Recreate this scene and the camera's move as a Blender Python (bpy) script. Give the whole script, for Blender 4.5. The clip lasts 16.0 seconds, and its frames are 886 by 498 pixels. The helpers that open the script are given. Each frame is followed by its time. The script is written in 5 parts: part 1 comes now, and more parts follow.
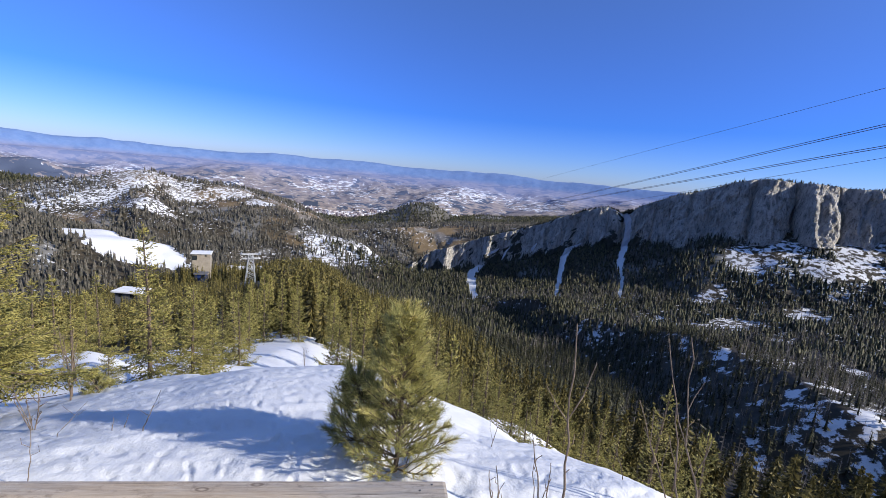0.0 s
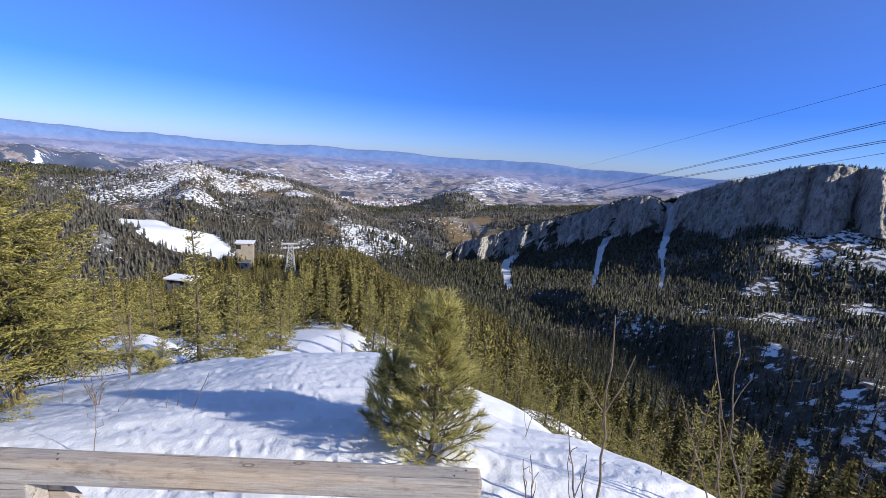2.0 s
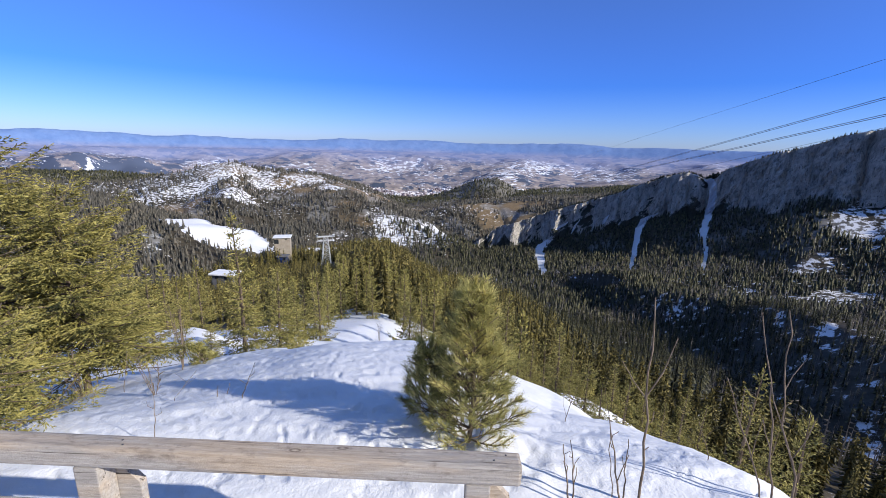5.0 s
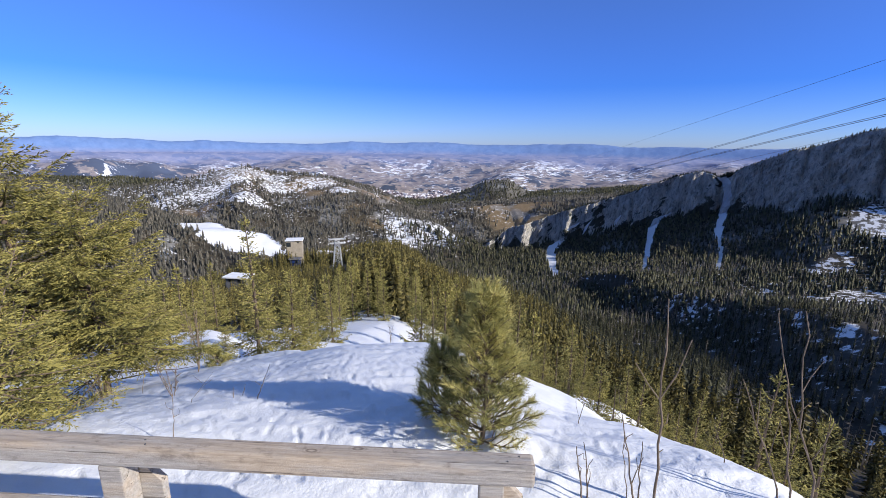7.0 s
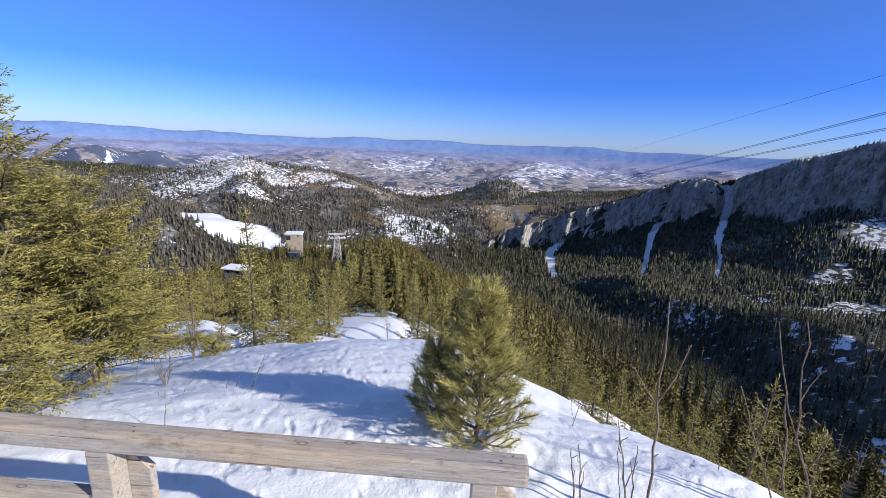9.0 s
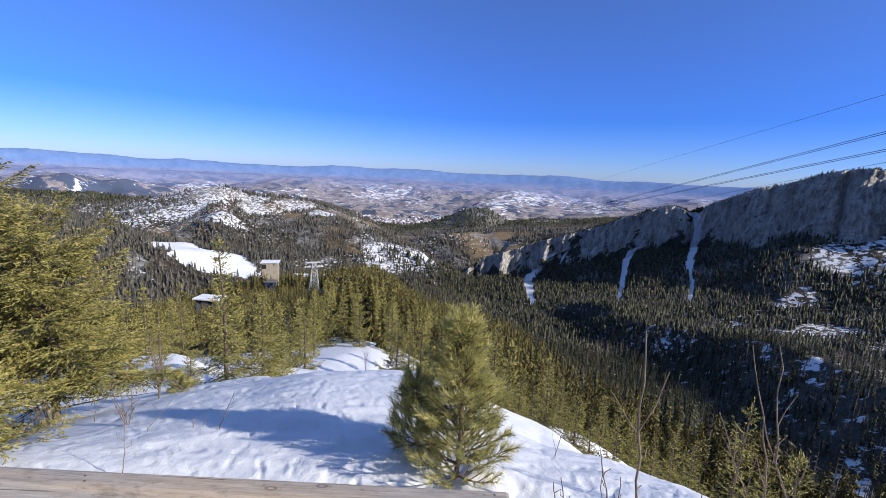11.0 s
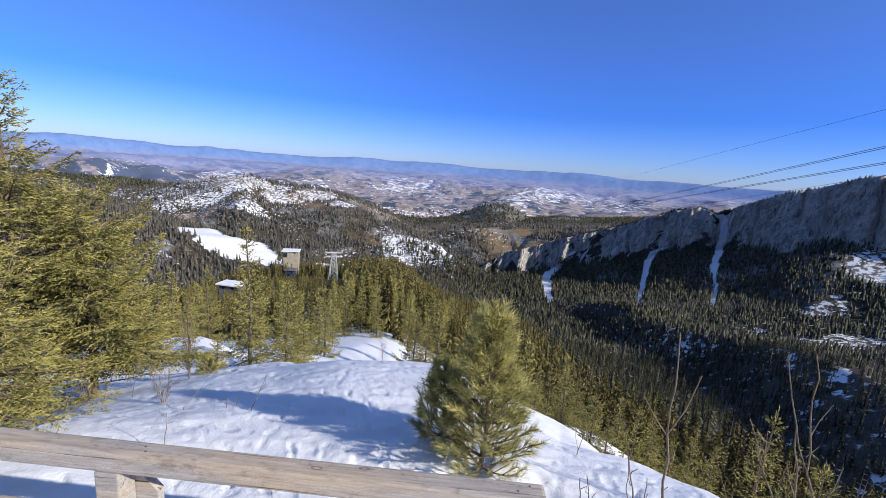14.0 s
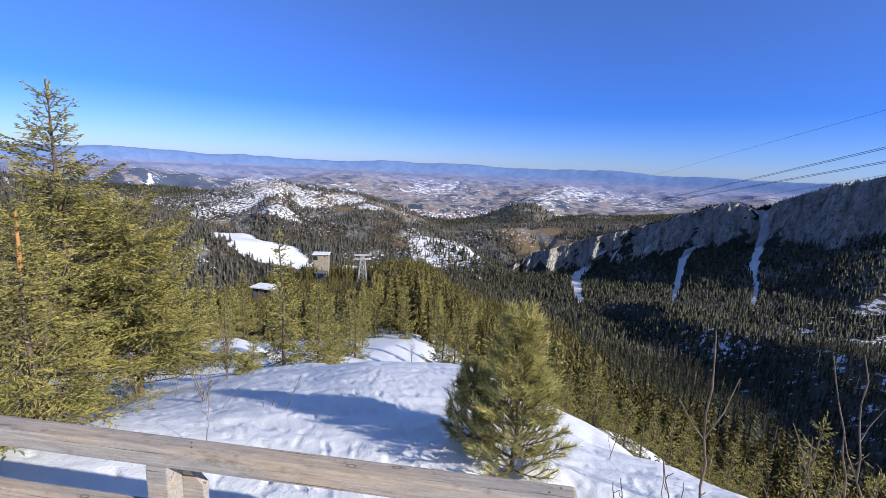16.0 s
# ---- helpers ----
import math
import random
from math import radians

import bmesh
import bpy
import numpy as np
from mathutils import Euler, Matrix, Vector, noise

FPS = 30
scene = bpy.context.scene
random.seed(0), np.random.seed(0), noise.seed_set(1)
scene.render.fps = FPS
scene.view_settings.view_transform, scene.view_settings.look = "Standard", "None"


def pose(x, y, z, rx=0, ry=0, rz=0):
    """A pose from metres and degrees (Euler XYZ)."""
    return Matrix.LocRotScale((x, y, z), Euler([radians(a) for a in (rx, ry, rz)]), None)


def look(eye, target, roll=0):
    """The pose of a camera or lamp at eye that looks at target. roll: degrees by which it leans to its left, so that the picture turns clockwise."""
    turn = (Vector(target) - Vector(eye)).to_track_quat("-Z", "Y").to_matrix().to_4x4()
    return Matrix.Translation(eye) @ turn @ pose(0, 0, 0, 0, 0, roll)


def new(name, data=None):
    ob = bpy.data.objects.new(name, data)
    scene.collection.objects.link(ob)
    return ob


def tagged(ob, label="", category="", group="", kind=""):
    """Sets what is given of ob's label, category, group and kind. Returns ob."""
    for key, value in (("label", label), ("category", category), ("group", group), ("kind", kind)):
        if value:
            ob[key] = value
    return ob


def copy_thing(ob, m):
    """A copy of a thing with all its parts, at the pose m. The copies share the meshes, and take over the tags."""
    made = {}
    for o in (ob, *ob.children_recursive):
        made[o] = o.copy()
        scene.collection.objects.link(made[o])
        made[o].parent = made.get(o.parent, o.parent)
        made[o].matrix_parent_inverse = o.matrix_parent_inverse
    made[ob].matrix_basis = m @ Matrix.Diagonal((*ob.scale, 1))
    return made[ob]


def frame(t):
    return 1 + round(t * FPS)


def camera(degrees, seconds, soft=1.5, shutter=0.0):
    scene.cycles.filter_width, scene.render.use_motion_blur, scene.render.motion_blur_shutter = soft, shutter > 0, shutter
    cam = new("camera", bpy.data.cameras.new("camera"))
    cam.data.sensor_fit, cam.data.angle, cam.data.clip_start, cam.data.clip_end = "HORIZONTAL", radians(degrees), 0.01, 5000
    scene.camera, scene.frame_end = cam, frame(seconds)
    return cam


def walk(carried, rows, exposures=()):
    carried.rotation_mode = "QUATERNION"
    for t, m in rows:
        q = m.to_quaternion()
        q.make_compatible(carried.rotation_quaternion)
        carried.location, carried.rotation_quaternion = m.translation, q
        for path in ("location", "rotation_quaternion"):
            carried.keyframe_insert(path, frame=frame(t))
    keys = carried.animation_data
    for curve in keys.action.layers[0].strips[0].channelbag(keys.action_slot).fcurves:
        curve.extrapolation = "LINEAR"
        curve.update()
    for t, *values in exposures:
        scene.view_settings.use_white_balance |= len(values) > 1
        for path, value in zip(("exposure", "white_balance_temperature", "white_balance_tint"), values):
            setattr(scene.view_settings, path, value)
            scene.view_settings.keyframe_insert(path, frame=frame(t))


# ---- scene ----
cam = camera(91.70, 16.0, 0.6)
# seconds, x, y, z, yaw, pitch, roll
PATH = [
    (0.0, 0.009, 0.021, 2.295, -10.29, -10.29, 5.45),
    (0.5, 0.003, 0.017, 2.301, -8.91, -10.79, 5.94),
    (1.0, 0.006, 0.014, 2.294, -7.83, -11.27, 5.91),
    (1.5, 0.001, 0.016, 2.294, -6.41, -11.68, 5.17),
    (2.0, 0.006, 0.017, 2.292, -5.77, -12.03, 4.73),
    (2.5, 0.011, 0.027, 2.291, -5.45, -12.40, 4.46),
    (3.0, 0.008, 0.025, 2.289, -4.32, -13.21, 3.77),
    (3.5, 0.010, 0.024, 2.292, -3.26, -13.57, 2.78),
    (4.0, 0.007, 0.023, 2.289, -2.33, -13.89, 2.23),
    (6.5, 0.008, 0.006, 2.297, -0.65, -13.78, 1.13),
    (7.0, 0.000, -0.000, 2.300, 0.00, -13.70, 0.90),
    (7.5, -0.002, 0.012, 2.297, 0.48, -13.68, 0.68),
    (8.0, -0.005, 0.011, 2.300, 0.99, -13.64, 0.45),
    (8.5, 0.000, 0.018, 2.287, 1.05, -13.85, 0.80),
    (8.7, 0.000, 0.021, 2.275, 0.73, -13.97, 2.20),
    (10.8, -0.010, 0.050, 2.288, -2.62, -10.80, 2.69),
    (11.0, 0.008, 0.052, 2.279, -2.74, -10.11, 2.93),
    (11.5, 0.033, 0.068, 2.263, -4.51, -8.94, 3.69),
    (12.0, -0.030, 0.063, 2.268, -5.05, -8.72, 4.22),
    (12.5, -0.056, 0.071, 2.274, -4.80, -8.77, 4.78),
    (13.0, -0.067, 0.052, 2.281, -3.75, -9.40, 4.97),
    (13.5, -0.085, 0.030, 2.286, -1.90, -10.32, 4.71),
    (14.0, -0.101, 0.005, 2.291, -0.31, -11.03, 4.42),
    (14.5, -0.108, -0.009, 2.300, 0.89, -11.27, 4.69),
    (15.0, -0.106, -0.017, 2.304, 1.68, -11.43, 4.30),
    (15.5, -0.107, -0.015, 2.308, 2.53, -11.30, 3.60),
    (16.0, -0.104, -0.022, 2.304, 3.40, -11.10, 2.90),
]
walk(cam, [(t, pose(x, y, z, 90 + p, 0, yw) @ pose(0, 0, 0, 0, 0, rl)) for t, x, y, z, yw, p, rl in PATH],
     exposures=[(0.0, 0.32, 6250, 10), (16.0, 0.32, 6250, 10)])

# ---- world and sun ----
SUN_BEARING, SUN_HEIGHT = 117.5, 27.0
world = bpy.data.worlds.new("sky")
scene.world = world
world.use_nodes = True
wn = world.node_tree
sky = wn.nodes.new("ShaderNodeTexSky")
sky.sky_type, sky.sun_disc = "NISHITA", False
sky.sun_elevation, sky.sun_rotation = radians(SUN_HEIGHT), radians(SUN_BEARING)
sky.altitude, sky.air_density, sky.dust_density, sky.ozone_density = 1300, 1.0, 0.6, 1.6
# the clear winter sky deepens to a strong blue away from the horizon
lift = wn.nodes.new("ShaderNodeTexCoord")
split = wn.nodes.new("ShaderNodeSeparateXYZ")
wn.links.new(lift.outputs["Generated"], split.inputs[0])
tone = wn.nodes.new("ShaderNodeValToRGB")
for el, (p, c) in zip([tone.color_ramp.elements[0], tone.color_ramp.elements[1], tone.color_ramp.elements.new(0.12)],
                      [(0.0, (0.39, 0.52, 1.0)), (0.5, (0.045, 0.27, 1.0)), (0.12, (0.18, 0.385, 1.0))]):
    el.position, el.color = p, (*c, 1)
wn.links.new(split.outputs["Z"], tone.inputs["Fac"])
blue = wn.nodes.new("ShaderNodeMix")
blue.data_type, blue.blend_type = "RGBA", "MULTIPLY"
blue.inputs[0].default_value = 1.0
wn.links.new(sky.outputs[0], blue.inputs[6])
wn.links.new(tone.outputs["Color"], blue.inputs[7])
wn.links.new(blue.outputs[2], wn.nodes["Background"].inputs[0])
wn.nodes["Background"].inputs[1].default_value = 0.132
sun_data = bpy.data.lights.new("sun", "SUN")
sun_data.energy, sun_data.angle, sun_data.color = 5.0, radians(0.53), (1.0, 0.93, 0.82)
sun = new("sun", sun_data)
SUN_WAY = Vector((math.sin(radians(SUN_BEARING)) * math.cos(radians(SUN_HEIGHT)),
                  math.cos(radians(SUN_BEARING)) * math.cos(radians(SUN_HEIGHT)), math.sin(radians(SUN_HEIGHT))))
sun.matrix_world = look(SUN_WAY * 50, (0, 0, 0))


# ---- materials ----
class Nodes:
    """A short way to write a node material."""

    def __init__(self, name):
        self.mat = bpy.data.materials.new(name)
        self.mat.use_nodes = True
        self.tree = self.mat.node_tree
        self.bsdf = self.tree.nodes["Principled BSDF"]
        self.bsdf.inputs["Specular IOR Level"].default_value = 0.3

    def add(self, kind, **values):
        n = self.tree.nodes.new(kind)
        for k, v in values.items():
            key = k.replace("_", " ").title()
            if key in n.inputs:
                n.inputs[key].default_value = v
        return n

    def link(self, a, b):
        self.tree.links.new(a, b)

    def coords(self, sx=1.0, sy=1.0, sz=1.0):
        c = self.add("ShaderNodeTexCoord")
        m = self.add("ShaderNodeMapping")
        m.inputs["Scale"].default_value = (sx, sy, sz)
        self.link(c.outputs["Object"], m.inputs["Vector"])
        return m.outputs["Vector"]

    def noise(self, where, scale, detail=5.0, rough=0.55):
        n = self.add("ShaderNodeTexNoise", scale=scale, detail=detail, roughness=rough)
        self.link(where, n.inputs["Vector"])
        return n.outputs["Fac"]

    def ramp(self, fac, stops):
        n = self.tree.nodes.new("ShaderNodeValToRGB")
        els = n.color_ramp.elements
        while len(els) < len(stops):
            els.new(0.5)
        for e, (p, c) in zip(els, stops):
            e.position = p
            e.color = (*c, 1) if len(c) == 3 else c
        self.link(fac, n.inputs["Fac"])
        return n.outputs["Color"]

    def mix(self, fac, a, b, mode="MIX"):
        n = self.tree.nodes.new("ShaderNodeMix")
        n.data_type, n.blend_type = "RGBA", mode
        for sock, v in ((n.inputs[0], fac), (n.inputs[6], a), (n.inputs[7], b)):
            if isinstance(v, (int, float)):
                sock.default_value = v
            elif isinstance(v, tuple):
                sock.default_value = (*v, 1)
            else:
                self.link(v, sock)
        return n.outputs[2]

    def math(self, op, a, b=0.0, clamp=False):
        n = self.tree.nodes.new("ShaderNodeMath")
        n.operation, n.use_clamp = op, clamp
        for sock, v in zip(n.inputs, (a, b)):
            if isinstance(v, (int, float)):
                sock.default_value = v
            else:
                self.link(v, sock)
        return n.outputs[0]

    def bump(self, height, strength, distance):
        n = self.add("ShaderNodeBump", strength=strength, distance=distance)
        self.link(height, n.inputs["Height"])
        self.link(n.outputs["Normal"], self.bsdf.inputs["Normal"])

    def attribute(self, name):
        n = self.tree.nodes.new("ShaderNodeAttribute")
        n.attribute_name = name
        return n.outputs["Fac"]

    def island(self):
        return self.tree.nodes.new("ShaderNodeNewGeometry").outputs["Random Per Island"]

    def done(self, color, rough):
        for sock, v in ((self.bsdf.inputs["Base Color"], color), (self.bsdf.inputs["Roughness"], rough)):
            if isinstance(v, tuple):
                sock.default_value = (*v, 1)
            elif isinstance(v, (int, float)):
                sock.default_value = v
            else:
                self.link(v, sock)
        return self.mat


def ground_material():
    n = Nodes("mountain_ground")
    c = n.coords()
    broad, mid, fine = n.noise(c, 0.02, 8), n.noise(c, 0.12, 8, 0.65), n.noise(c, 2.2, 6)
    soil = n.ramp(mid, [(0.3, (0.024, 0.021, 0.013)), (0.5, (0.058, 0.047, 0.030)), (0.7, (0.11, 0.088, 0.055))])
    grass = n.ramp(mid, [(0.3, (0.16, 0.11, 0.055)), (0.7, (0.28, 0.20, 0.11))])
    rock = n.ramp(mid, [(0.3, (0.17, 0.165, 0.155)), (0.7, (0.36, 0.35, 0.33))])
    color = n.mix(n.attribute("grass"), soil, grass)
    color = n.mix(n.attribute("rock"), color, rock)
    # snow lies where its cover beats a two-scale noise
    cover = n.math("ADD", n.attribute("snow"), n.math("MULTIPLY", n.math("SUBTRACT", mid, 0.5), 2.2))
    cover = n.math("ADD", cover, n.math("MULTIPLY", n.math("SUBTRACT", broad, 0.5), 0.5))
    edge = n.ramp(cover, [(0.47, (0, 0, 0)), (0.56, (1, 1, 1))])
    white = n.ramp(fine, [(0.25, (0.70, 0.71, 0.74)), (0.6, (0.80, 0.80, 0.81))])
    color = n.mix(edge, color, white)
    relief = n.math("ADD", n.math("MULTIPLY", n.noise(c, 9.0, 5), 0.6), n.math("MULTIPLY", n.noise(c, 45.0, 3), 0.3))
    n.bump(relief, 0.45, 0.04)
    return n.done(color, 0.75)


def rock_material():
    n = Nodes("limestone")
    c = n.coords(1, 1, 0.35)
    streak, blotch, grain = n.noise(c, 0.13, 10, 0.72), n.noise(n.coords(), 0.025, 5), n.noise(n.coords(), 0.4, 8, 0.7)
    color = n.ramp(streak, [(0.36, (0.22, 0.205, 0.185)), (0.46, (0.47, 0.44, 0.39)), (0.57, (0.70, 0.65, 0.575))])
    color = n.mix(n.ramp(blotch, [(0.45, (0, 0, 0)), (0.7, (0.35, 0.35, 0.35))]), color, (0.36, 0.315, 0.26))
    color = n.mix(n.ramp(grain, [(0.56, (0, 0, 0)), (0.68, (0.75, 0.75, 0.75))]), color, (0.06, 0.065, 0.04))
    up = n.tree.nodes.new("ShaderNodeSeparateXYZ")
    n.link(n.tree.nodes.new("ShaderNodeNewGeometry").outputs["Normal"], up.inputs[0])
    ledge = n.math("ADD", up.outputs["Z"], n.math("MULTIPLY", n.math("SUBTRACT", grain, 0.5), 0.6))
    color = n.mix(n.ramp(ledge, [(0.92, (0, 0, 0)), (1.0, (1, 1, 1))]), color, (0.82, 0.83, 0.85))
    crack = n.noise(n.coords(1, 1, 0.22), 0.30, 6, 0.75)
    color = n.mix(n.ramp(crack, [(0.36, (0.8, 0.8, 0.8)), (0.42, (0, 0, 0))]), color, (0.05, 0.048, 0.044))
    dwarf = n.math("ADD", n.attribute("green"), n.math("MULTIPLY", n.math("SUBTRACT", grain, 0.5), 1.6))
    color = n.mix(n.ramp(dwarf, [(0.48, (0, 0, 0)), (0.6, (0.92, 0.92, 0.92))]), color, (0.035, 0.038, 0.022))
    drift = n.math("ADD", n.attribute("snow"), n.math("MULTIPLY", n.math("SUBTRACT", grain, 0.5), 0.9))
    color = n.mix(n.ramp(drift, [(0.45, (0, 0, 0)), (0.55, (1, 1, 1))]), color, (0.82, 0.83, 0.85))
    n.bump(n.math("ADD", n.math("ADD", streak, crack), n.math("MULTIPLY", grain, 0.7)), 1.0, 6.0)
    return n.done(color, 0.9)


def far_material():
    n = Nodes("haze_painted_distance")
    fields, woods = n.noise(n.coords(1, 1.6, 1), 0.016, 9, 0.66), n.noise(n.coords(1, 1.4, 1), 0.0065, 9, 0.66)
    land = n.ramp(fields, [(0.34, (0.10, 0.082, 0.07)), (0.48, (0.22, 0.17, 0.13)), (0.58, (0.36, 0.29, 0.21)), (0.68, (0.46, 0.38, 0.28))])
    # long narrow fields
    strips = n.add("ShaderNodeTexVoronoi", scale=0.02)
    n.link(n.coords(1, 0.35, 1), strips.inputs["Vector"])
    land = n.mix(0.35, land, n.ramp(strips.outputs["Color"], [(0.1, (0.10, 0.085, 0.07)), (0.5, (0.26, 0.20, 0.15)), (0.9, (0.48, 0.40, 0.30))]))
    dark = n.math("ADD", woods, n.math("MULTIPLY", n.attribute("wood"), -0.16))
    land = n.mix(n.ramp(dark, [(0.455, (1, 1, 1)), (0.475, (0, 0, 0))]), land, (0.030, 0.038, 0.045))
    snow = n.math("ADD", n.attribute("snow"), n.math("MULTIPLY", n.math("SUBTRACT", n.noise(n.coords(1, 2.0, 1), 0.018, 10, 0.68), 0.5), 1.7))
    land = n.mix(n.ramp(snow, [(0.53, (0, 0, 0)), (0.56, (1, 1, 1))]), land, (0.82, 0.83, 0.86))
    # aerial haze is painted: mixed into the base colour by distance
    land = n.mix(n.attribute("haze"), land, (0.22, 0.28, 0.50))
    # the blue that haze gives the range is put into its colour
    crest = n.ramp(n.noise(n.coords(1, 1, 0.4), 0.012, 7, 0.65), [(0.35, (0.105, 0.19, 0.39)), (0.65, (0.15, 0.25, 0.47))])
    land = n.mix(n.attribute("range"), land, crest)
    cap = n.math("ADD", n.attribute("cap"), n.math("MULTIPLY", n.math("SUBTRACT", fields, 0.5), 2.4))
    land = n.mix(n.ramp(cap, [(0.78, (0, 0, 0)), (0.95, (0.75, 0.75, 0.75))]), land, (0.52, 0.60, 0.74))
    return n.done(land, 1.0)


def foliage_material(name, dark, light, yellow, island=0.25, clear=0.12):
    n = Nodes(name)
    c = n.coords()
    v = n.math("ADD", n.math("MULTIPLY", n.island(), island), n.math("MULTIPLY", n.noise(c, 2.4, 4, 0.6), 1.0 - 0.9 * island))
    low, high = (0.22, 0.80) if island > 0.5 else (0.37, 0.69)
    color = n.ramp(v, [(low, dark), (0.52, light), (high, yellow)])
    n.bsdf.inputs["Specular IOR Level"].default_value = 0.25
    mat = n.done(color, 0.6)
    # light also passes through the thin needles
    glow = n.tree.nodes.new("ShaderNodeBsdfTranslucent")
    n.link(color, glow.inputs["Color"])
    both = n.tree.nodes.new("ShaderNodeMixShader")
    both.inputs[0].default_value = clear
    n.link(n.bsdf.outputs[0], both.inputs[1])
    n.link(glow.outputs[0], both.inputs[2])
    n.link(both.outputs[0], n.tree.nodes["Material Output"].inputs["Surface"])
    return mat


def bark_material(name, a, b):
    n = Nodes(name)
    c = n.coords(1, 1, 0.3)
    f = n.noise(c, 30, 6, 0.7)
    n.bump(f, 0.6, 0.01)
    return n.done(n.ramp(f, [(0.3, a), (0.7, b)]), 0.9)


def timber_material():
    n = Nodes("weathered_timber")
    c = n.coords(0.6, 9, 9)
    grain, wide, dirt = n.noise(c, 7, 9, 0.75), n.noise(n.coords(0.5, 3, 3), 3, 5), n.noise(n.coords(1, 2, 2), 9, 7, 0.75)
    color = n.ramp(grain, [(0.28, (0.22, 0.17, 0.125)), (0.48, (0.41, 0.33, 0.25)), (0.70, (0.54, 0.45, 0.36))])
    grey = n.ramp(grain, [(0.3, (0.22, 0.20, 0.18)), (0.7, (0.48, 0.44, 0.40))])
    color = n.mix(n.ramp(wide, [(0.38, (0, 0, 0)), (0.58, (1, 1, 1))]), color, grey)
    color = n.mix(n.ramp(dirt, [(0.54, (0, 0, 0)), (0.70, (0.7, 0.7, 0.7))]), color, (0.11, 0.085, 0.065))
    # pale scuffs where the surface has worn
    scuff = n.noise(n.coords(2, 6, 6), 5, 8, 0.8)
    color = n.mix(n.ramp(scuff, [(0.60, (0, 0, 0)), (0.68, (0.6, 0.6, 0.6))]), color, (0.52, 0.46, 0.38))
    # knots, each with rings round a dark heart
    knots = n.add("ShaderNodeTexVoronoi", scale=3.6)
    n.link(n.coords(1, 2.2, 2.2), knots.inputs["Vector"])
    near = knots.outputs["Distance"]
    ring = n.math("SINE", n.math("MULTIPLY", near, 90.0))
    inside = n.ramp(near, [(0.10, (1, 1, 1)), (0.17, (0, 0, 0))])
    color = n.mix(n.math("MULTIPLY", inside, n.math("MULTIPLY", n.math("ADD", ring, 1.0), 0.32)), color, (0.10, 0.07, 0.05))
    # cracks along the grain
    crack = n.noise(n.coords(0.25, 14, 14), 4, 4)
    color = n.mix(n.ramp(crack, [(0.33, (0.9, 0.9, 0.9)), (0.38, (0, 0, 0))]), color, (0.06, 0.045, 0.032))
    n.bump(n.math("ADD", grain, n.math("MULTIPLY", crack, 0.8)), 0.7, 0.005)
    return n.done(color, 0.82)


def plain_material(name, a, b, scale, rough=0.7, metal=0.0):
    n = Nodes(name)
    n.bsdf.inputs["Metallic"].default_value = metal
    return n.done(n.ramp(n.noise(n.coords(), scale, 6), [(0.3, a), (0.7, b)]), rough)


GROUND, ROCK, FAR = ground_material(), rock_material(), far_material()
SPRUCE = foliage_material("spruce_needles", (0.10, 0.096, 0.028), (0.33, 0.298, 0.088), (0.50, 0.425, 0.135), clear=0.24)
PINE = foliage_material("pine_needles", (0.16, 0.16, 0.055), (0.44, 0.41, 0.14), (0.74, 0.62, 0.24), clear=0.26)
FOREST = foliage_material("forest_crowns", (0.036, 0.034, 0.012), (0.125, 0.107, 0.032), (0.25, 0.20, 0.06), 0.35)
# darker copy of the forest crowns: valley shade is put into the colour
SHADED_CROWNS = foliage_material("shade_darkened_crowns", (0.016, 0.018, 0.011), (0.054, 0.055, 0.029), (0.12, 0.112, 0.055), 0.45)
MIXED = foliage_material("mixed_wood_crowns", (0.052, 0.050, 0.040), (0.095, 0.089, 0.071), (0.16, 0.14, 0.11), 0.6)
GREY_WOOD = foliage_material("bare_grey_trees", (0.13, 0.115, 0.10), (0.21, 0.185, 0.16), (0.29, 0.26, 0.23), 0.6)
BARK = bark_material("grey_brown_bark", (0.07, 0.05, 0.035), (0.20, 0.15, 0.11))
TWIG = bark_material("dry_twig", (0.10, 0.075, 0.055), (0.26, 0.20, 0.15))
SHOOT = bark_material("orange_shoot_bark", (0.30, 0.15, 0.05), (0.50, 0.28, 0.10))
TIMBER = timber_material()
STEEL = plain_material("galvanised_steel", (0.40, 0.41, 0.42), (0.56, 0.57, 0.58), 1.0, 0.6, 0.1)
CABLE = plain_material("steel_cable", (0.10, 0.10, 0.11), (0.16, 0.16, 0.17), 0.2, 0.5, 0.5)


# ---- mesh helpers ----
def hashed(ix, iy, seed):
    h = (ix.astype(np.int64) * 374761393 + iy.astype(np.int64) * 668265263 + seed * 974711) & 0x7FFFFFFF
    h = ((h ^ (h >> 13)) * 1274126177) & 0x7FFFFFFF
    return ((h ^ (h >> 16)) & 0xFFFF) / 65535.0


def lattice(x, y, seed):
    ix, iy = np.floor(x), np.floor(y)
    fx, fy = x - ix, y - iy
    fx, fy = fx * fx * (3 - 2 * fx), fy * fy * (3 - 2 * fy)
    a, b = hashed(ix, iy, seed), hashed(ix + 1, iy, seed)
    c, d = hashed(ix, iy + 1, seed), hashed(ix + 1, iy + 1, seed)
    return (a + (b - a) * fx) * (1 - fy) + (c + (d - c) * fx) * fy - 0.5


def fbm(x, y, size, octaves=4, seed=1, gain=0.5):
    """Fractal noise, about -0.5 to 0.5, with features of that size in metres."""
    total, amp, norm = 0.0, 1.0, 0.0
    for o in range(octaves):
        k = 2.0 ** o / size
        total = total + amp * lattice(x * k + 17.3 * o, y * k - 9.1 * o, seed + o)
        norm += amp
        amp *= gain
    return total / norm * 1.5


